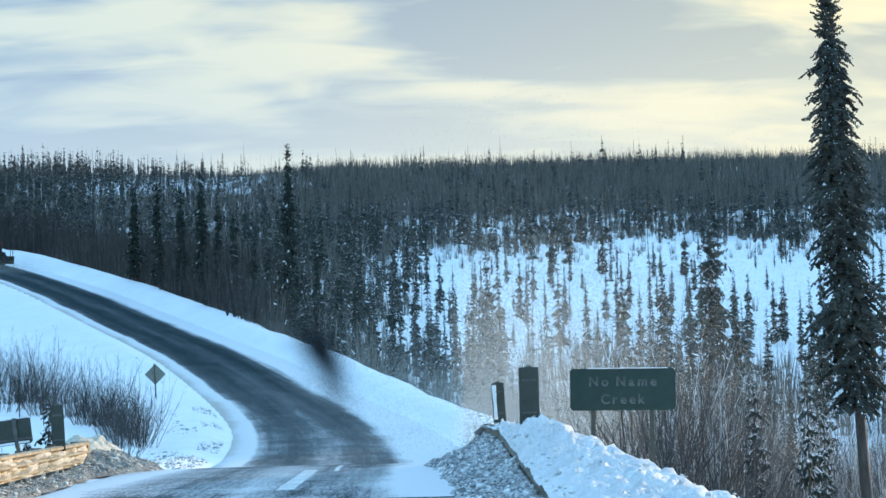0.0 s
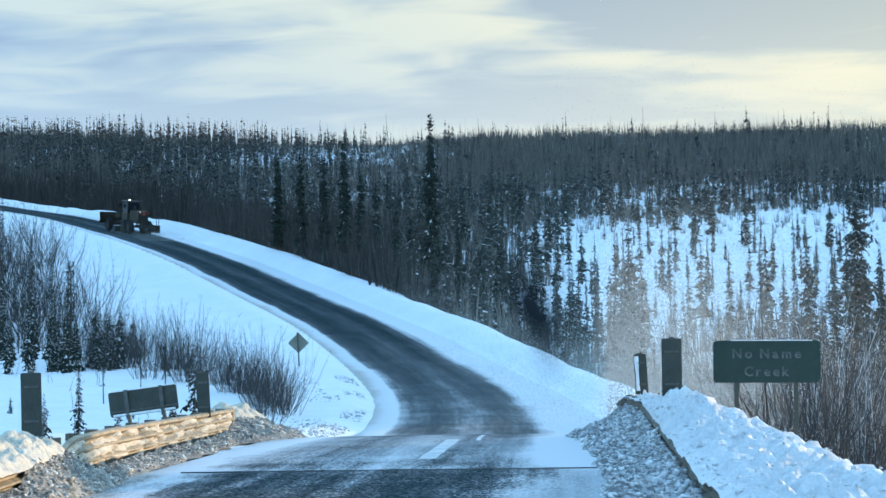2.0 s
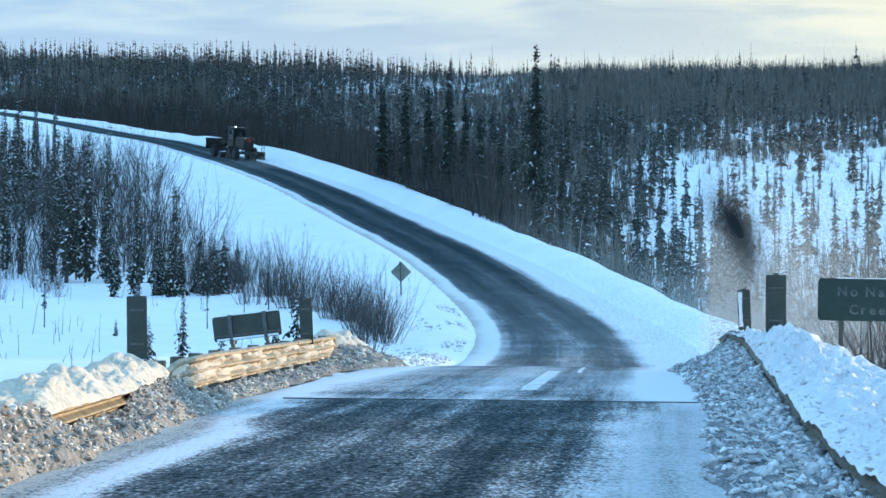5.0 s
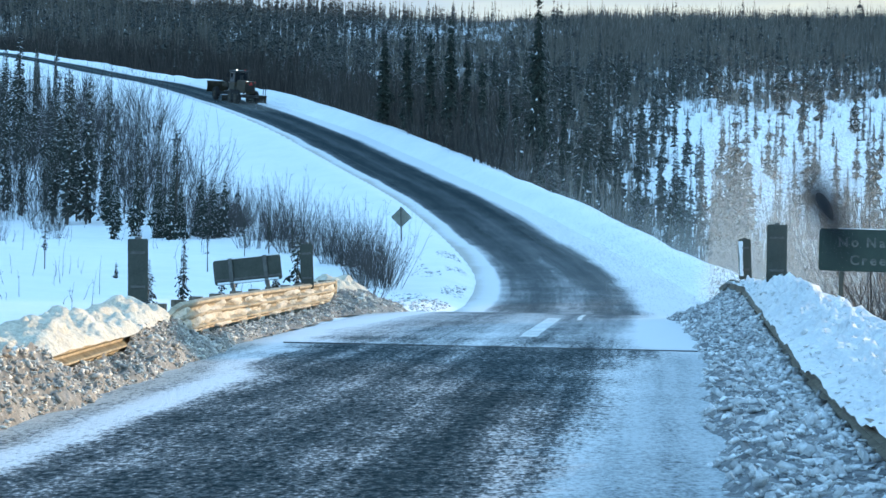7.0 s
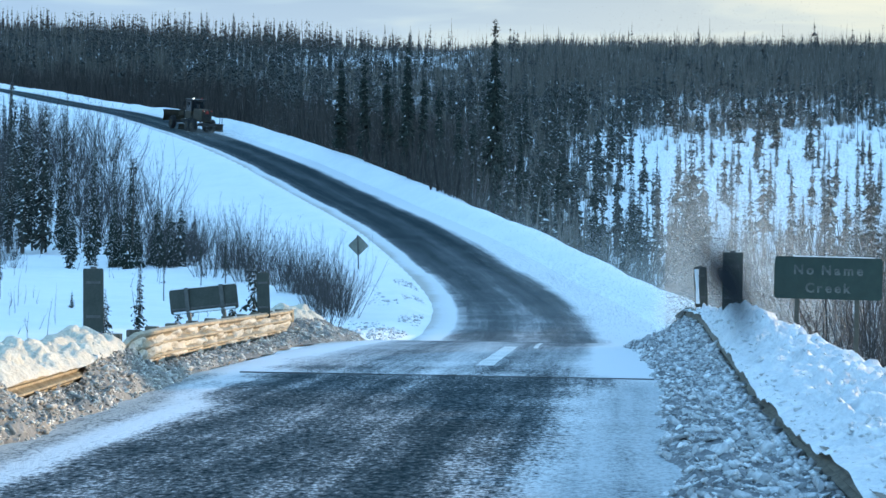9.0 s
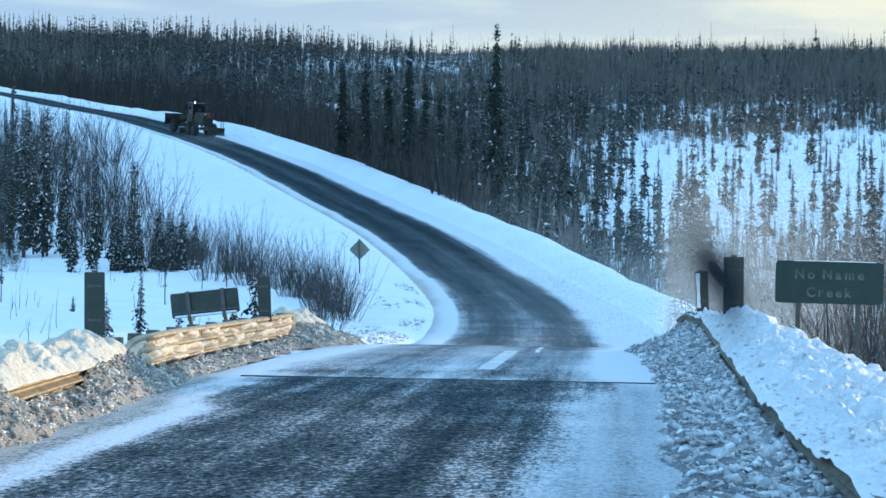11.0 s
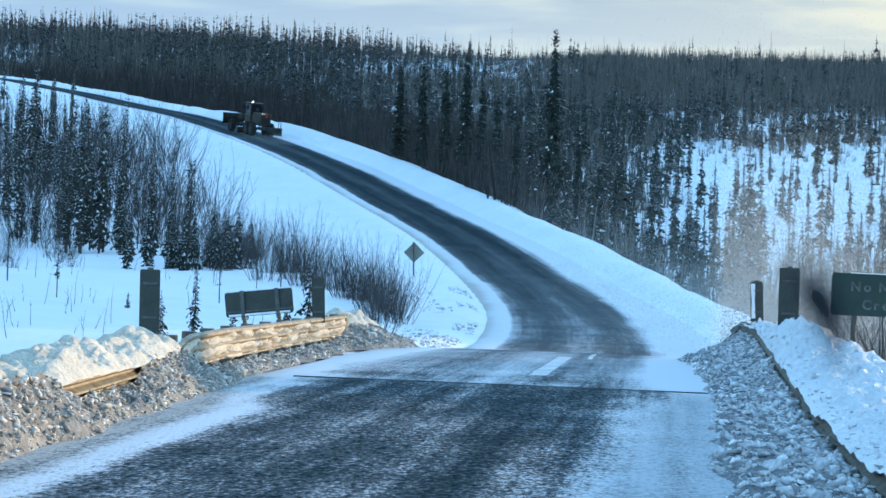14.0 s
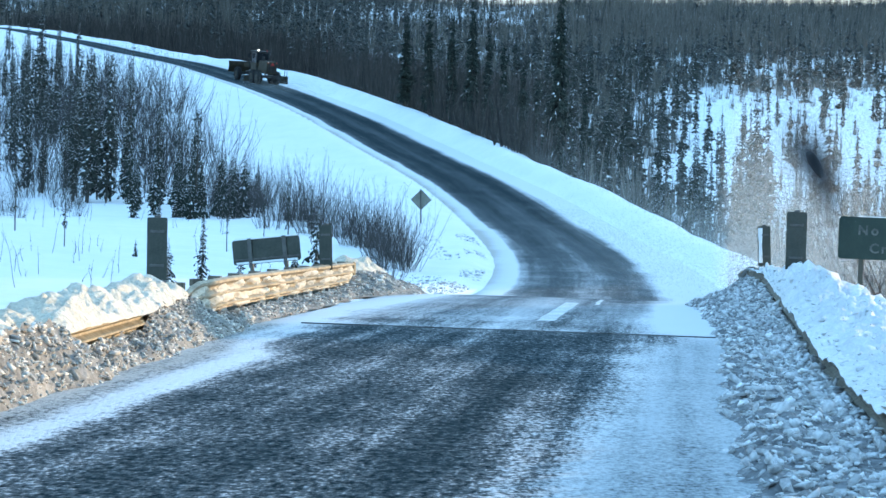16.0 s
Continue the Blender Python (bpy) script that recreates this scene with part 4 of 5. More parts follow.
def build_banks():
    ys = np.arange(9, 47.2, 0.08)
    # right: chunky apron up to the rail, and the mound over it
    def apron(y):
        r = curve(RIGHT_RAIL, y)
        top = curve([(8, 0.08), (23, 0.08), (34, 0.24), (42, 0.58), (45, 0.72), (47, 0.2)], y)
        edge = curve([(8, 0.42), (20, 0.50), (32, 0.74), (44, 0.55), (47, 0.3)], y) + 0.08 * value_noise(y * 1.3, 0, 3)
        q = np.linspace(0, 1, 24)
        x = edge + (r - 0.01 - edge) * q
        z = top * q ** 1.5 + (0.03 * fbm(x / 0.4, np.full_like(x, y) / 0.4, 4, 31) + lumps(x, np.full_like(x, y), 0.17, 0.085, 35) - 0.01) * np.minimum(1, q * 5) * (1.15 - q) + 0.035 * np.minimum(1, q * 6) - 0.03
        return [(a, 0, b) for a, b in zip(x, z)]

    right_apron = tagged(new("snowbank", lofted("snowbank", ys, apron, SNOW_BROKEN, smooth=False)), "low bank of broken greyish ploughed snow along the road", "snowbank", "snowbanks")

    def mound(y):
        r = curve(RIGHT_RAIL, y)
        lip = curve([(8, 0.25), (23, 0.27), (34, 0.46), (42, 0.76), (45, 0.90), (47, 0.3)], y) + 0.05 * value_noise(y * 0.9, 0, 8) + 0.02 * value_noise(y * 3.1, 0, 8)
        peak = curve([(8, 0.36), (20, 0.38), (25, 0.42), (28, 0.52), (31, 0.65), (33, 0.74), (37, 1.02), (38.5, 0.98), (40, 0.86), (43.5, 0.92), (45.5, 0.80), (47.2, 0.1)], y) + 0.05 * value_noise(y * 0.9, 2, 8)
        wide = curve([(8, 1.5), (27, 1.35), (33, 0.95), (37, 0.45), (42, 0.45), (47, 0.3)], y)
        q = np.linspace(0, 1, 60) ** 1.25
        x = np.where(q < 0.45, r - 0.03 + wide * (q / 0.45) ** 1.15, r - 0.03 + wide + (q - 0.45) / 0.55 * 3.4)
        t = np.clip(q / 0.45, 0, 1)
        z = np.where(q < 0.45, lip + (peak - lip) * (1 - (1 - t) ** 2.0), peak - (np.clip(q - 0.45, 0, 1) / 0.55) ** 1.4 * (peak + 2.2))
        z = z + (lumps(x, np.full_like(x, y), 0.42, 0.15, 41) + lumps(x, np.full_like(x, y), 0.19, 0.085, 45) + lumps(x, np.full_like(x, y), 0.10, 0.05, 47) - 0.15) * np.minimum(1, 4 * q)
        return [(a, 0, b) for a, b in zip(x, z)]

    tagged(new("snowbank", lofted("snowbank", ys, mound, SNOW_ROUGH)), "rounded white snow mound thrown over the guardrail", "snowbank", "snowbanks")

    # left: chunky apron, and the mound over the buried rail
    yl = np.arange(9, 50.3, 0.08)

    def apron_left(y):
        r = curve([*LEFT_RAIL, (52, -6.6), (56, -5.6)], y)
        top = curve([(8, 0.56), (19.2, 0.54), (20.4, 0.24), (24.0, 0.20), (25.0, 0.46), (27.8, 0.48), (28.9, 0.34), (29.9, 0.10), (40, 0.06), (46.5, 0.12), (48.5, 0.50), (51, 0.34), (56, -0.15)], y)
        edge = curve([(8, -5.05), (16, -5.25), (20, -5.45), (28, -6.08), (32, -6.35), (44, -6.65), (50, -5.8), (56, -5.0)], y) + 0.10 * value_noise(y * 1.1, 5, 3)
        q = np.linspace(0, 1, 26)
        x = edge + (r + 0.09 - edge) * q
        base = np.interp(y, RY, RZ)
        z = base + top * q ** 1.3 + (0.035 * fbm(x / 0.45, np.full_like(x, y) / 0.45, 4, 51) + lumps(x, np.full_like(x, y), 0.17, 0.090, 55) + 0.01) * np.minimum(1, q * 4) * (1.1 - 0.5 * q) + 0.02 * np.minimum(1, q * 6) - 0.03 - 0.5 * smooth01(50, 55, y)
        return [(a, 0, b) for a, b in zip(x, z)][::-1]

    left_apron = tagged(new("snowbank", lofted("snowbank", yl, apron_left, SNOW_DIRTY_SHADED, smooth=False)), "lumpy bank of dirty ploughed snow against the guardrail", "snowbank", "snowbanks")

    def mound_left(y):
        r = curve([*LEFT_RAIL, (52, -6.6), (56, -5.6)], y)
        lip = curve([(8, 0.45), (19, 0.44), (20.5, 0.45), (24, 0.43), (25, 0.46), (28.0, 0.48), (30.5, 0.12), (47.3, 0.05), (48.3, 0.45), (51, 0.30), (56, -0.15)], y) + (0.05 * value_noise(y * 2.1, 7, 8) + 0.04 * value_noise(y * 5.1, 7, 9)) * (0.2 + 0.8 * smooth01(24.5, 26, y))
        peak = curve([(8, 0.62), (16, 0.62), (20, 0.64), (24, 0.67), (27.0, 0.74), (28.6, 0.68), (30.5, 0.22), (47.3, 0.16), (48.5, 0.78), (50, 0.58), (52.5, 0.36), (56, -0.1)], y) + 0.06 * value_noise(y * 1.4, 9, 8)
        q = np.linspace(0, 1, 54)
        back = curve([(8, 0.0), (27.8, 0.0), (29.4, 0.20), (31, 0.25), (47, 0.25), (48.5, 0.0), (56, 0.0)], y)
        x = r + 0.14 - back * 1.4 - np.where(q < 0.5, 0.55 * (q / 0.5) ** 1.1, 0.55 + (q - 0.5) / 0.5 * 2.6)
        t = np.clip(q / 0.5, 0, 1)
        z = np.where(q < 0.5, lip + (peak - lip) * (1 - (1 - t) ** 2), peak - (np.clip(q - 0.5, 0, 1) / 0.5) ** 1.4 * (peak + 1.6))
        z = z + (lumps(x * 0.7 + y * 0.11, np.full_like(x, y) * 0.37, 0.50, 0.15, 61) + lumps(x, np.full_like(x, y) * 0.6, 0.17, 0.08, 65) - 0.13) * np.minimum(1, 4 * q)
        return [(a, 0, b) for a, b in zip(x, z)][::-1]

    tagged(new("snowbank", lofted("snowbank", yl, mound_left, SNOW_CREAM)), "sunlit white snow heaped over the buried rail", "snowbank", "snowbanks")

    # loose clods: the largest near ones are pieces of their bank, the rest lie joined
    g = np.random.default_rng(8)
    shapes = [shard(g) for k in range(14)]
    for count, small, big, end, pick, mat, bank, words in (
            (8000, 0.016, 0.085, 46.5, apron, CLUMP_WHITE, right_apron, "countless loose white clods of frozen snow beside the road"),
            (12500, 0.011, 0.056, 50.0, lambda v: apron_left(v)[::-1], CLUMP, left_apron, "countless loose clods of dirty frozen snow below the guardrail"),
            (3000, 0.012, 0.045, 46.5, lambda v: mound(v)[3:38], SNOW_ROUGH, None, "scattered white clods of snow lying on the rounded mound")):
        places, large = [], []
        for _ in range(count):
            y = g.uniform(10, end)
            q = g.random() ** 0.8
            s = small + big * g.random() ** 3.2 + 0.06 * g.random() ** 14
            pr = pick(y)
            k = q * (len(pr) - 1)
            i = min(int(k), len(pr) - 2)
            x, z = pr[i][0] + (pr[i + 1][0] - pr[i][0]) * (k - i), pr[i][2] + (pr[i + 1][2] - pr[i][2]) * (k - i)
            row = (g.integers(14), x, y, z + s * 0.12, s, s, g.uniform(0, 6))
            (large if bank and y < 34 and s > 0.8 * big and len(large) < 300 else places).append(row)
        v, t, m = joined_arrays(shapes, places)
        tagged(new("snow_clods", tri_mesh("snow_clods", v, t, [mat])), words, "snow clods", kind="stuff")
        if bank:
            meshes = [tri_mesh("clod", sv, st, [mat]) for sv, st, _ in shapes]
            for k, x, y, z, s, h, a in large:
                part_mesh("clod", meshes[int(k)], bank).matrix_basis = Matrix.LocRotScale((x, y, z), Euler((0, 0, a)), (s, s, h))


build_banks()


def beam(name, ys, line, section, mat, thickness, parent, label="", top=None):
    """A rolled steel rail: the section (out, up) carried along the line, with thickness."""
    V, F, n = [], [], len(section)
    for y in ys:
        x = curve(line, y)
        k = 1.0 if top is None else curve(top, y) / section[-1][1]
        for o, u in section:
            V.append((x + o, y, u * k))
        for o, u in reversed(section):
            V.append((x + o - thickness, y, u * k))
    m = 2 * n
    for k in range(len(ys) - 1):
        for i in range(m):
            a, b = k * m + i, k * m + (i + 1) % m
            F.append((a, b, b + m, a + m))
    F.append(tuple(range(m - 1, -1, -1)))
    F.append(tuple(range((len(ys) - 1) * m, len(ys) * m)))
    return part_mesh(name, mesh_of(name, V, F, [mat]), parent, label)


def build_rails():
    g = np.random.default_rng(3)
    left = thing("guardrail", Matrix(), "tan three-wave steel guardrail caked with snow", "guardrail", "guardrails")
    waves = [(0.0, 0.17), (0.0, 0.20), (0.075, 0.235), (0.075, 0.265), (0.0, 0.325), (0.0, 0.365), (0.075, 0.42), (0.075, 0.45), (0.0, 0.51), (0.0, 0.545), (0.075, 0.60), (0.075, 0.64), (0.02, 0.67)]
    for y0, y1 in ((15, 21.3), (21.3, 26), (26, 30.6), (30.6, 36.4), (36.4, 42.2), (42.2, 47.9)):
        beam("rail_panel", np.linspace(y0 - 0.1, y1, 9), [(a, b + 0.012 * (int(y0 * 7) % 2)) for a, b in LEFT_RAIL], waves, RAIL_STEEL, 0.012, left, top=[(8, 0.46), (27.2, 0.47), (29.2, 0.67), (50, 0.67)])
    part("end_cap", tube(0.13, 0.5, (curve(LEFT_RAIL, 47.95) - 0.02, 47.95, 0.42), sides=14, bevel=0.02), RAIL_STEEL, left, "rounded steel end shoe")
    for y in (28.4, 30.3, 32.2, 34.1, 36.0, 37.9, 39.8, 41.7, 43.6, 45.5, 47.3):
        x = curve(LEFT_RAIL, y)
        part("post", box((0.2, 0.15, 1.3), (x - 0.14, y, 0.03), 0.012), POST_WOOD, left, "weathered timber post")
        part("bolt", tube(0.016, 0.02, (x + 0.006, y, 0.53), (0, 90, 0), 8), RAIL_DARK, left)
    # packed snow in the hollows between the waves: thick in places, fallen out in others
    for lo, hi in ((0.255, 0.43), (0.44, 0.615), (0.175, 0.24)):
        ys = np.arange(28.6, 47.8, 0.055)
        zs = np.linspace(lo, hi, 9)
        Y, Z = np.meshgrid(ys, zs, indexing="ij")
        fill = 0.034 + 0.11 * value_noise(Y * 1.9, Z * 9, 4) + 0.045 * value_noise(Y * 4.7, Z * 22, 5) + 0.012 * value_noise(Y * 15, Z * 60, 6)
        X = curve(LEFT_RAIL, Y) + np.clip(fill, -0.02, 0.088) - 0.03 * np.abs((Z - (lo + hi) / 2) / (hi - lo) * 2) ** 3
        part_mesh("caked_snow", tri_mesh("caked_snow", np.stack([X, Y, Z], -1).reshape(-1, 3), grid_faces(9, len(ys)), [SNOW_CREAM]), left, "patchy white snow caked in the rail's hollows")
    right = thing("guardrail", Matrix(), "dark rusty guardrail almost buried in snow, only its edge showing", "guardrail", "guardrails")
    low = [(0.02, -0.1), (0.0, 0.0), (-0.05, 0.08), (0.0, 0.16), (0.0, 0.20), (-0.05, 0.28), (0.0, 0.36), (0.0, 0.42), (-0.05, 0.50), (0.0, 0.58), (0.0, 0.66), (-0.03, 0.72)]
    ys = np.linspace(9, 46.4, 90)
    line = [(y, curve(RIGHT_RAIL, y) + 0.06) for y in ys]
    beam("rail_panel", ys, line, low, RAIL_DARK, -0.06, right, top=[(8, 0.24), (23, 0.26), (34, 0.45), (42, 0.79), (45, 0.92), (47, 0.6)])
    for y in (12, 16, 20, 24, 28, 32, 36, 40, 44):
        part("post", box((0.2, 0.15, 1.0), (curve(RIGHT_RAIL, y) + 0.16, y, -0.42), 0.012), POST_WOOD, right)


build_rails()


# ---------- signs ----------
def plate(width, height, radius, thickness):
    """A sheet with rounded corners, standing in x and z, its front towards -y."""
    bm = bmesh.new()
    ring = []
    for cx, cz, a0 in ((1, 1, 0), (-1, 1, 90), (-1, -1, 180), (1, -1, 270)):
        for k in range(5):
            a = radians(a0 + 22.5 * k)
            ring.append(bm.verts.new((cx * (width / 2 - radius) + radius * math.cos(a), 0, cz * (height / 2 - radius) + radius * math.sin(a))))
    f = bm.faces.new(ring)
    bm.normal_update()
    out = bmesh.ops.extrude_face_region(bm, geom=[f])
    for v in out["geom"]:
        if isinstance(v, bmesh.types.BMVert):
            v.co.y += thickness
    bmesh.ops.recalc_face_normals(bm, faces=bm.faces[:])
    return bm


def letter_mesh(text, size):
    cu = bpy.data.curves.new("letters", "FONT")
    cu.body, cu.size, cu.align_y, cu.extrude, cu.offset = text, size, "CENTER", 0.002, 0.006
    tmp = new("letters", cu)
    bpy.context.view_layer.update()
    me = bpy.data.meshes.new_from_object(tmp.evaluated_get(bpy.context.evaluated_depsgraph_get()))
    bpy.data.objects.remove(tmp)
    return me


def lettering(text, size, at, parent, mat, spacing):
    """A line of writing, letter by letter, centred on at."""
    run, glyphs = 0.0, []
    for ch in text:
        if ch == " ":
            run += size * 0.34
            continue
        me = letter_mesh(ch, size)
        xs = [v.co.x for v in me.vertices]
        glyphs.append((me, run - min(xs)))
        run += max(xs) - min(xs) + spacing
    for me, x in glyphs:
        me.materials.clear()
        me.materials.append(mat)
        ob = part_mesh("letter", me, parent)
        ob.matrix_basis = pose(at[0] + x - (run - spacing) / 2, at[1], at[2], 90, 0, 0)


def build_signs():
    s = thing("road_sign", pose(4.03, 39, 1.575, 0, 0.7, 0), "dark green creek name sign with pale worn letters on two posts", "road sign")
    panel = part("panel", plate(1.98, 0.78, 0.07, 0.012), SIGN_GREEN, s)
    lettering("No Name", 0.245, (0.0, -0.006, 0.14), panel, SIGN_LETTER, 0.065)
    lettering("Creek", 0.245, (0.0, -0.006, -0.19), panel, SIGN_LETTER, 0.055)
    for x, low in ((-0.56, -2.6), (0.54, -3.6)):
        part("post", box((0.085, 0.075, 0.35 - low), (x, 0.055, (0.35 + low) / 2), 0.008), SIGN_BACK, s)
    part("snow_cap", box((1.5, 0.03, 0.015), (0.1, 0.006, 0.396), 0.006), SNOW_CLEAN, s, "thin line of snow on the top edge")

    def marker(x, y, z0, z1, w, turn, label, snow=False, low=-1.0, lean=0):
        m = thing("object_marker", pose(x, y, z0, 0, lean, turn), label, "road marker", "bridge end markers")
        h = z1 - z0
        bm = plate(w, h, 0.03, 0.008)
        bm.transform(pose(0, 0, h / 2))
        p = part("panel", bm, SIGN_BACK, m)
        part("post", box((0.06, 0.05, h + z0 - low - 0.1), (0, 0.04, (h - 0.1 - (z0 - low)) / 2), 0.006), POST_STEEL, m)
        part("bracket", box((w * 0.7, 0.02, 0.04), (0, -0.012, h * 0.78), 0.004), POST_STEEL, p)
        part("bracket", box((w * 0.7, 0.02, 0.04), (0, -0.012, h * 0.24), 0.004), POST_STEEL, p)
        part("cap", box((0.10, 0.05, 0.04), (0, 0.02, h + 0.012), 0.012), POST_STEEL, p)
        if snow:
            bm = bmesh.new()
            bmesh.ops.create_grid(bm, x_segments=6, y_segments=22, size=0.5)
            for v in bm.verts:
                edge = 1 - abs(v.co.x) * 2
                v.co = Vector((-w * 0.30 + v.co.x * w * (0.30 + 0.10 * float(value_noise(v.co.y * 3, 1, 4))), -0.008 - 0.03 * max(edge, 0), h * 0.52 + v.co.y * h * 0.86))
            part("stuck_snow", bm, SNOW_CLEAN, p, "snow plastered down one side")
        return m

    marker(2.215, 38, 0.93, 2.02, 0.365, 2, "tall narrow grey metal bridge marker seen from behind")
    marker(2.02, 46, 0.90, 1.78, 0.29, 16, "leaning narrow marker with snow plastered on one side", snow=True, lean=-3)
    marker(-8.27, 33, 0.55, 1.57, 0.335, 0, "tall narrow grey marker standing behind the snowbank", lean=-1)
    marker(-7.33, 44, 0.55, 1.52, 0.285, -8, "grey marker panel at the guardrail's end", lean=-3)

    b = thing("road_sign", pose(-9.03, 46, 0.90, 0, -6.9, 0), "tilted back of a metal road sign with two brackets", "road sign")
    back = part("panel", plate(1.54, 0.56, 0.06, 0.012), SIGN_BACK, b)
    for x in (-0.37, 0.42):
        part("bracket", box((0.09, 0.05, 0.66), (x, -0.03, -0.03), 0.008), POST_STEEL, b)
        part("post", box((0.08, 0.08, 1.9), (x, 0.06, -0.75), 0.008), POST_WOOD, b)
    part("frame_bar", box((1.50, 0.03, 0.04), (0, -0.018, -0.17), 0.006), POST_STEEL, b)
    part("snow_ledge", box((1.40, 0.05, 0.05), (0, -0.03, -0.245), 0.02), SNOW_CLEAN, b, "snow lying on the lower frame bar")
    part("snow_cap", box((1.44, 0.04, 0.035), (0, 0.0, 0.292), 0.014), SNOW_CLEAN, b, "snow along the top edge")

    d = thing("warning_sign", pose(-13.07, 108, 2.87, 0, 0, 8), "grey back of a diamond warning sign on a thin post", "road sign")
    bm = plate(0.77, 0.77, 0.05, 0.01)
    bm.transform(pose(0, 0, 0, 0, 45, 0))
    part("panel", bm, PLATE_BACK, d)
    part("post", box((0.07, 0.06, 3.6), (0.03, -0.04, -1.25), 0.008, (0, -2.5, 0)), POST_STEEL, d)


build_signs()


# ---------- the motor grader ----------
STEEL_TAN = noisy("faded_machine_paint", (0.020, 0.017, 0.012), (0.066, 0.053, 0.032), 1.6, 0.6, 0.1, bump=0.15)
STEEL_DARK = noisy("dark_machine_steel", (0.016, 0.017, 0.018), (0.05, 0.05, 0.05), 3.0, 0.6, 0.3, bump=0.2)
TYRE = noisy("tyre_rubber", (0.012, 0.012, 0.013), (0.035, 0.035, 0.036), 4.0, 0.9, bump=0.4)
CAB_GLASS = noisy("dark_cab_glass", (0.010, 0.013, 0.016), (0.022, 0.026, 0.030), 2.0, 0.12)
RED_LENS = noisy("red_lens", (0.30, 0.02, 0.02), (0.45, 0.05, 0.04), 5.0, 0.3)


def glowing(name, colour, strength):
    m, t, b = material(name, 0.4)
    b.inputs["Base Color"].default_value = (*colour, 1)
    b.inputs["Emission Color"].default_value = (*colour, 1)
    b.inputs["Emission Strength"].default_value = strength
    return m


LAMP = glowing("lit_work_lamp", (1.0, 0.96, 0.86), 6.0)


def wheel(parent, x, y, r=0.68, w=0.42):
    tyre = part("tyre", tube(r, w, (x, y, r), (0, 90, 0), 24, bevel=0.09), TYRE, parent)
    for k in range(18):
        a = k * math.tau / 18
        part("tread_lug", box((w * 0.96, 0.07, 0.05), (x, y + r * math.sin(a), r + r * math.cos(a)), 0.01, (-math.degrees(a), 0, 0)), TYRE, tyre)
    side = math.copysign(1, x)
    part("rim", tube(r * 0.52, w + 0.02, (x, y, r), (0, 90, 0), 18, bevel=0.03), STEEL_TAN, tyre)
    part("hub", tube(r * 0.2, 0.1, (x + side * (w / 2 + 0.03), y, r), (0, 90, 0), 12, bevel=0.02), STEEL_DARK, tyre)


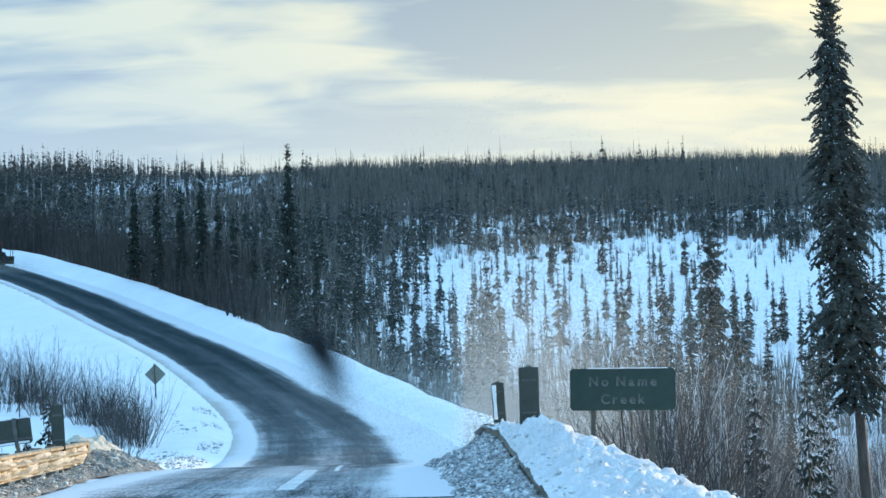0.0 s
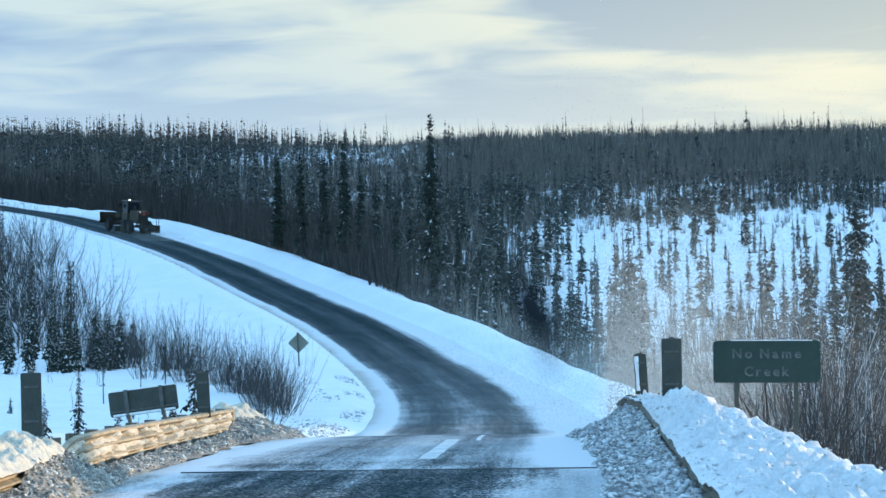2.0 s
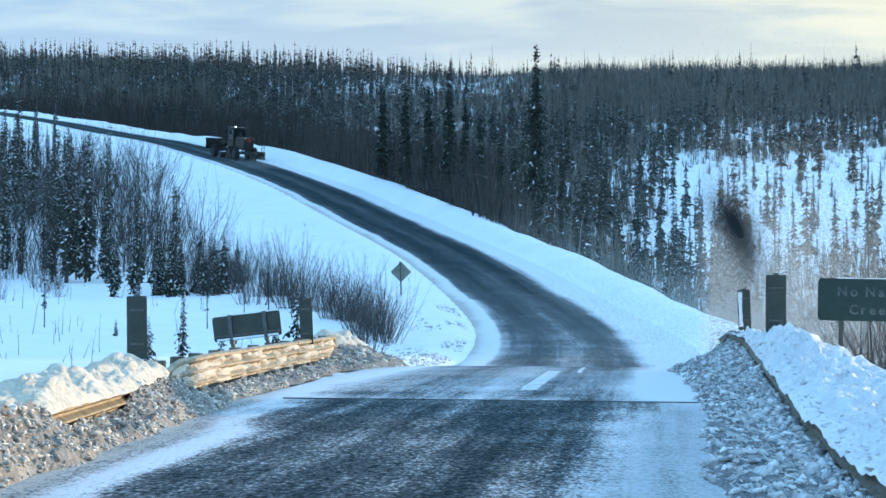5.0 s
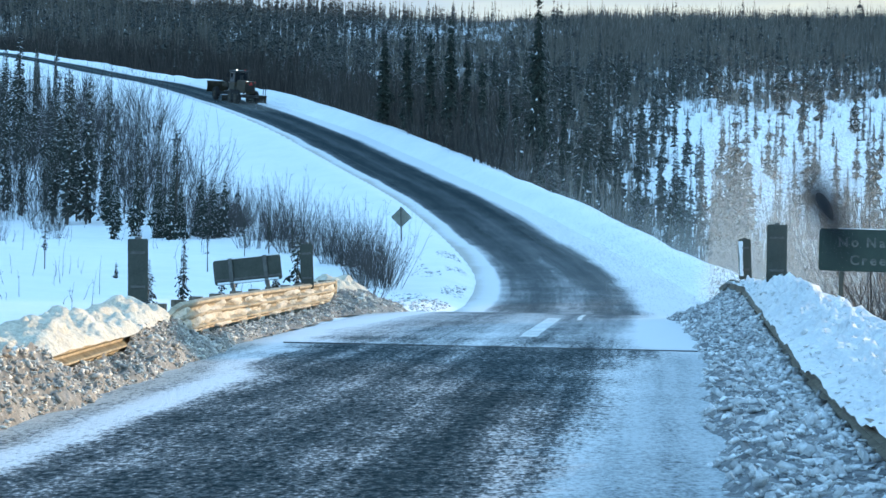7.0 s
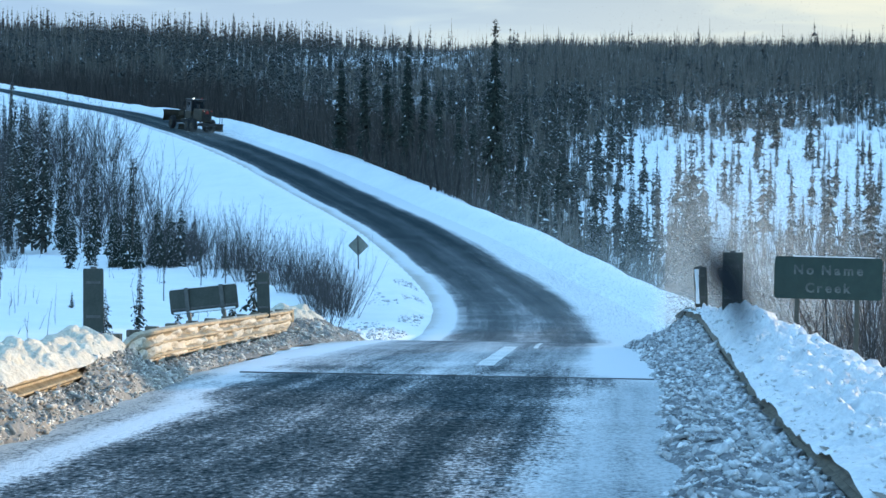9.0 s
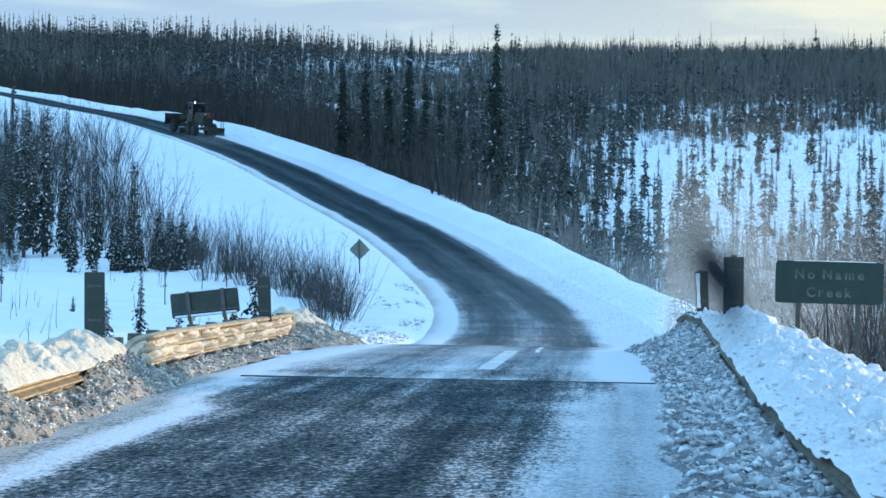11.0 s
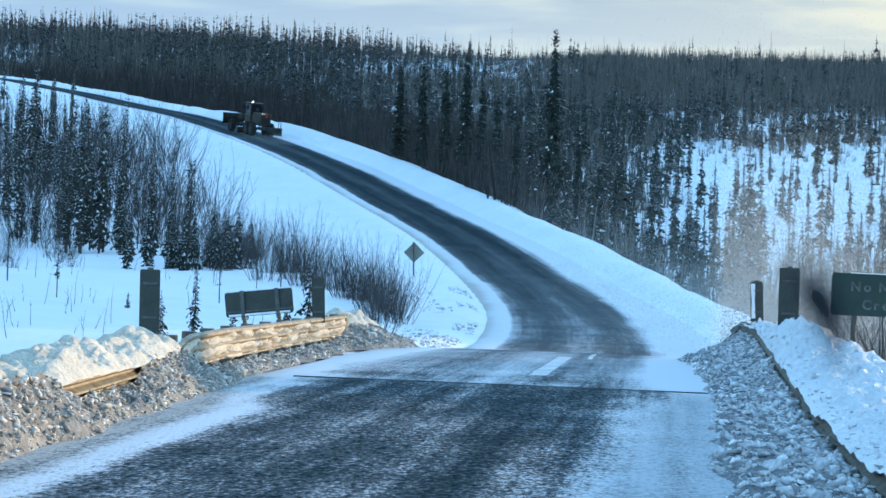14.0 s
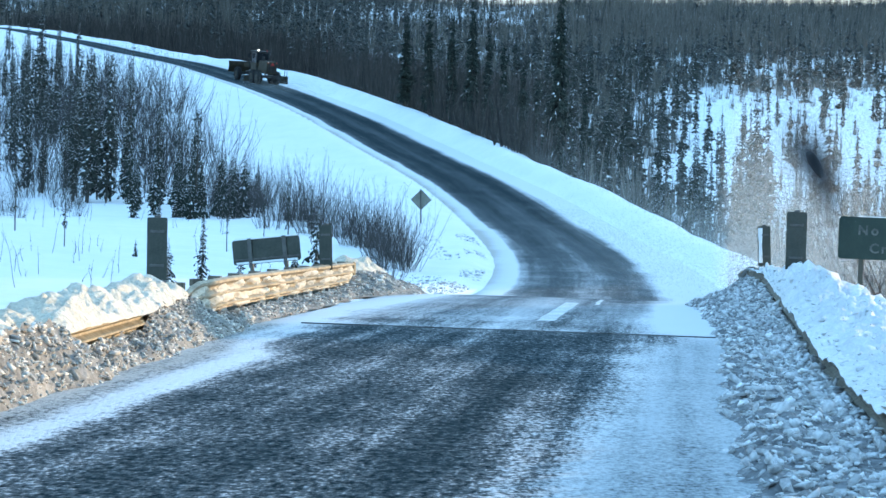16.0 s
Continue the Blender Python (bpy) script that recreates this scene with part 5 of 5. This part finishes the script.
def build_grader():
    """y points forwards; the rear faces the camera."""
    y0 = 213.0
    x0 = float(np.interp(y0, RY, RX)) + 0.35
    turn = math.degrees(math.atan2(-np.interp(y0, RY, SLANT), 1))
    climb = math.degrees(math.atan(0.125))
    g = thing("motor_grader", pose(x0, y0, float(np.interp(y0, RY, RZ)) - 0.02, climb, 0, turn + 8), "dark tan motor grader ploughing snow, work lamps lit", "motor grader")
    for x in (-1.02, 1.02):
        wheel(g, x, -1.55)
        wheel(g, x, -0.05)
        wheel(g, x * 0.98, 4.35)
        part("tandem_case", box((0.24, 1.9, 0.42), (x * 0.7, -0.8, 0.72), 0.06), STEEL_DARK, g)
    hood = part("engine_hood", box((1.15, 2.5, 1.25), (0, -1.35, 1.75), 0.09, taper=0.93), STEEL_TAN, g)
    part("grille", box((0.86, 0.05, 0.85), (0, -2.63, 1.72), 0.02), STEEL_DARK, hood)
    for k in range(6):
        part("grille_bar", box((0.82, 0.03, 0.035), (0, -2.67, 1.38 + 0.135 * k), 0.006), STEEL_TAN, hood)
    part("bumper", box((1.9, 0.25, 0.32), (0, -2.72, 0.86), 0.04), STEEL_DARK, g)
    part("warning_triangle", tube(0.24, 0.02, (0, -2.70, 2.12), (90, 0, 0), 3), RED_LENS, hood, "red slow vehicle triangle")
    for x in (-0.46, 0.46):
        part("tail_lamp", tube(0.07, 0.05, (x, -2.68, 2.28), (90, 0, 0), 12), RED_LENS, hood)
    part("work_lamp", tube(0.06, 0.08, (-0.42, -2.62, 2.30), (90, 0, 0), 12), LAMP, hood, "lit white work lamp")
    part("exhaust_pipe", tube(0.07, 0.8, (0.34, -0.75, 2.75), sides=12), STEEL_DARK, hood)
    part("air_cleaner", tube(0.14, 0.5, (-0.34, -0.95, 2.6), sides=14, bevel=0.03), STEEL_DARK, hood)
    part("fuel_tank", box((1.3, 0.5, 0.6), (0, 0.05, 1.35), 0.05), STEEL_DARK, g)
    cab = part("cab", box((1.45, 1.5, 1.05), (0, 0.75, 1.55), 0.05), STEEL_TAN, g)
    for x in (-0.68, 0.68):
        for y in (0.08, 1.42):
            part("pillar", box((0.09, 0.09, 1.15), (x, y, 2.6), 0.015), STEEL_DARK, cab)
    part("rear_window", box((1.26, 0.03, 1.0), (0, 0.06, 2.58), 0.008), CAB_GLASS, cab)
    part("front_window", box((1.26, 0.03, 1.0), (0, 1.44, 2.58), 0.008), CAB_GLASS, cab)
    for x in (-0.69, 0.69):
        part("side_window", box((0.03, 1.2, 1.0), (x, 0.75, 2.58), 0.008), CAB_GLASS, cab)
    part("roof", box((1.62, 1.72, 0.16), (0, 0.75, 3.23), 0.05), STEEL_DARK, cab)
    part("beacon", tube(0.055, 0.14, (-0.45, 0.2, 3.38), sides=12, bevel=0.02), LAMP, cab, "lit white roof beacon")
    part("beacon", tube(0.08, 0.14, (0.45, 0.2, 3.38), sides=12, bevel=0.03), RED_LENS, cab)
    for x in (-0.95, 0.95):
        part("mirror", box((0.26, 0.05, 0.42), (x, 1.5, 2.75), 0.02), STEEL_DARK, cab)
    frame_bar = part("main_frame", box((0.36, 3.6, 0.40), (0, 3.0, 1.75), 0.05, (-6, 0, 0)), STEEL_TAN, g)
    part("front_axle", box((1.9, 0.3, 0.3), (0, 4.35, 0.75), 0.05), STEEL_DARK, g)
    part("turning_circle", tube(0.75, 0.12, (0, 2.5, 1.05), sides=28, bevel=0.02), STEEL_DARK, g)
    for x in (-0.4, 0.4):
        part("lift_cylinder", tube(0.07, 1.1, (x, 2.6, 1.75), (0, math.copysign(12, x), 0), 12), STEEL_DARK, frame_bar)

    def blade(name, width, height, at, turn, label):
        bm = bmesh.new()
        rows = []
        for k in range(9):
            a = radians(-40 + 80 * k / 8)
            rows.append([bm.verts.new((sx * width / 2, -height * 0.55 * math.cos(a) + height * 0.42, height / 2 + height * 0.72 * math.sin(a) * 1.08)) for sx in (-1, 1)])
        for p, q in zip(rows, rows[1:]):
            bm.faces.new((p[0], p[1], q[1], q[0]))
        bmesh.ops.solidify(bm, geom=bm.faces[:], thickness=0.05)
        bm.transform(pose(*at, 0, 0, turn))
        return part(name, bm, STEEL_TAN, g, label)

    blade("moldboard", 3.2, 0.62, (-0.1, 2.3, 0.06), 30, "curved steel grading blade")
    blade("front_plough", 2.7, 1.15, (-0.4, 5.7, 0.75), 12, "curved front snow plough")
    blade("wing_plough", 1.7, 0.80, (1.75, -1.2, 0.15), -58, "side wing plough")
    part("wing_arm", box((1.3, 0.12, 0.14), (1.3, 0.6, 1.25), 0.02, (0, 22, 0)), STEEL_DARK, g)
    part("wing_mast", box((0.16, 0.16, 1.9), (0.85, 1.2, 1.8), 0.02), STEEL_DARK, g)
    for x, y in ((2.05, -1.75), (2.30, -0.55)):
        part("marker_rod", tube(0.035, 1.7, (x, y, 1.35), sides=8), STEEL_DARK, g, "thin upright rod on the wing plough")
    part("rod_bar", box((0.05, 1.25, 0.05), (2.17, -1.15, 1.75), 0.01, (0, 0, -12)), STEEL_DARK, g)


build_grader()


# ---------- lane paint, clods at the bend, powder in the air ----------
def build_road_bits():
    g = np.random.default_rng(15)
    paint = noisy("worn_lane_paint", (0.40, 0.42, 0.42), (0.86, 0.87, 0.87), 2.2, 0.7, fine=0.5)
    for y0, y1, x in ((35.6, 44.8, -2.12), (44.0, 47.4, -1.55)):
        w = 0.15 if x < -2 else 0.05
        ys = np.linspace(y0, y1, 14)
        V = []
        for k, y in enumerate(ys):
            j = 0.02 * float(value_noise(y * 1.7, 2, 5))
            V += [(x + 0.02 * (y - y0) / 9 - w + j, y, 0.006), (x + 0.02 * (y - y0) / 9 + w + j * 0.5, y, 0.006)]
        tagged(new("lane_marking", tri_mesh("lane_marking", V, grid_faces(2, len(ys)), [paint])), "worn white dashed lane line on the asphalt", "road marking", "lane markings", "structure")
    shapes = [shard(g) for k in range(10)]
    places = []
    for _ in range(2600):
        y = g.uniform(52, 104)
        d = -4.5 - 2.8 * g.random() ** 1.8
        if value_noise(y / 5, d / 1.2, 6) < -0.15:
            continue
        s = np.interp(y, RY, SLANT)
        c = 1 / math.sqrt(1 + s * s)
        x, yy = float(np.interp(y, RY, RX)) + d * c, y - d * c * s
        z = 0.02 + 0.10 * g.random() ** 3
        places.append((g.integers(10), x, yy, height_at(x, yy) + z * 0.1, z, z, g.uniform(0, 6)))
    v, t, m = joined_arrays(shapes, places)
    tagged(new("snow_clods", tri_mesh("snow_clods", v, t, [CLUMP_WHITE])), "scattered snow clods on the inside of the bend", "snow clods", kind="stuff")


build_road_bits()


def build_powder():
    """Fine snow blown off the road: a very great number of small flakes hanging over the bend and the valley."""
    g = np.random.default_rng(23)

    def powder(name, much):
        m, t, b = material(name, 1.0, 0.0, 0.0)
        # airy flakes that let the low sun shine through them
        # base tinted slightly warm, standing in for sunlight in the haze
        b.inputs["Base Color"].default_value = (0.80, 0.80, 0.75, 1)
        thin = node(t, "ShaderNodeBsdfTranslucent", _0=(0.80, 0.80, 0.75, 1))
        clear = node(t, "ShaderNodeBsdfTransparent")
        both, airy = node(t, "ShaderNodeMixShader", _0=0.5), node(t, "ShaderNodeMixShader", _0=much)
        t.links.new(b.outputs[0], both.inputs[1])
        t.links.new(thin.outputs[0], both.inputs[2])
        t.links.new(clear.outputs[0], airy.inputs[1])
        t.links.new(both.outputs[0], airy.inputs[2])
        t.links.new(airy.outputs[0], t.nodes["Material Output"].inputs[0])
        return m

    def cloud(size, p):
        a, c = g.normal(size=(len(p), 3)), g.normal(size=(len(p), 3))
        a *= size / np.linalg.norm(a, axis=1)[:, None]
        c *= size / np.linalg.norm(c, axis=1)[:, None]
        return np.stack([p, p + a, p + c], 1).reshape(-1, 3)

    def valley(n, y0, y1, u0, us, rise, top):
        """Thick by the bank's end, thinning upwards and to the sides, in drifting swathes."""
        y = g.uniform(y0, y1, n)
        u = u0 + us * np.abs(g.normal(0, 1, n)) * np.where(g.random(n) < 0.34, -0.5, 1.0)
        x = u * y
        z = np.maximum(land(x, y), -3.0) + g.exponential(rise, n)
        swathe = 0.60 + 0.42 * fbm(x / 4.5 + z * 0.35, z / 2.6 + y / 9, 3, 12)
        keep = (off_road(x, y) > 3.5) & (g.random(n) < np.clip(swathe, 0.12, 1) * (1 - smooth01(0.4 * top, top, z)))
        return np.stack([x, y, z], 1)[keep]

    def plume(n):
        y = g.uniform(58, 120, n)
        d = g.normal(3.2, 2.0, n)
        x = np.interp(y, RY, RX) + d
        z = np.interp(y, RY, RZ) + g.exponential(0.35, n)
        keep = (z > land(x, y)) & (g.random(n) < np.clip(0.5 + 0.6 * fbm(x / 3, y / 6, 3, 14), 0, 1))
        return np.stack([x, y, z], 1)[keep]

    def edge_drift(n):
        y = g.uniform(95, 215, n)
        x = np.interp(y, RY, RX) + g.uniform(6, 20, n)
        z = np.maximum(land(x, y), np.interp(y, RY, RZ) - 4) + g.exponential(1.8, n)
        keep = g.random(n) < np.clip(0.55 + 0.5 * fbm(x / 6, y / 14, 3, 19), 0, 1)
        return np.stack([x, y, z], 1)[keep]

    def wake(n):
        y = g.uniform(200, 213, n)
        x = np.interp(y, RY, RX) + g.normal(0.6, 2.6, n)
        return np.stack([x, y, np.interp(y, RY, RZ) + g.exponential(0.35, n)], 1)

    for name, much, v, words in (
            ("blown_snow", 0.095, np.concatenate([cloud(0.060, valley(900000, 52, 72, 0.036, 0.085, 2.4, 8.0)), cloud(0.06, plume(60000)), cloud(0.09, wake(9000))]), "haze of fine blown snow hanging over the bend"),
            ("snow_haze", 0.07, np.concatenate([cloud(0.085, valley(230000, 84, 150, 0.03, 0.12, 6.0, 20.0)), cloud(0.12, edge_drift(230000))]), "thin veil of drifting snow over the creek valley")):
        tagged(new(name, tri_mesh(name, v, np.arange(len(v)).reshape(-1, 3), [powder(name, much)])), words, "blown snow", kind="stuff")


build_powder()


# ---------- the speck on the windscreen ----------
def build_speck():
    m, t, b = material("dirt_on_glass", 0.9)
    L = t.links.new
    b.inputs["Base Color"].default_value = (0.010, 0.013, 0.017, 1)
    co = node(t, "ShaderNodeTexCoord")
    sep = node(t, "ShaderNodeSeparateXYZ")
    L(co.outputs["Object"], sep.inputs[0])

    def blot(cx, cz, rx, rz, tilt):
        c, s = math.cos(tilt), math.sin(tilt)
        dx, dz = math_node(t, "SUBTRACT", sep.outputs[0], cx), math_node(t, "SUBTRACT", sep.outputs[2], cz)
        a = math_node(t, "DIVIDE", math_node(t, "ADD", math_node(t, "MULTIPLY", dx, c), math_node(t, "MULTIPLY", dz, s)), rx)
        d = math_node(t, "DIVIDE", math_node(t, "SUBTRACT", math_node(t, "MULTIPLY", dz, c), math_node(t, "MULTIPLY", dx, s)), rz)
        r = math_node(t, "ADD", math_node(t, "MULTIPLY", a, a), math_node(t, "MULTIPLY", d, d))
        return math_node(t, "POWER", 2.718, math_node(t, "MULTIPLY", r, -1.0))

    alpha = math_node(t, "ADD", math_node(t, "MULTIPLY", blot(-0.0026, 0.0030, 0.0050, 0.0082, 0.45), 0.88), math_node(t, "MULTIPLY", blot(0.0026, -0.0062, 0.0042, 0.0088, 0.18), 0.62), True)
    L(alpha, b.inputs["Alpha"])
    bm = bmesh.new()
    bmesh.ops.create_circle(bm, cap_ends=True, segments=28, radius=1)
    for v in bm.verts:
        v.co = Vector((v.co.x * 0.0135, 0, v.co.y * 0.023))
    me = bpy.data.meshes.new("dirt_speck")
    bm.to_mesh(me)
    bm.free()
    me.materials.append(m)
    ob = tagged(new("dirt_speck", me), "small dark smear of dirt on the windscreen", "dirt speck")
    ob.matrix_basis = pose(0.0211, 0.55, 1.6075)


build_speck()
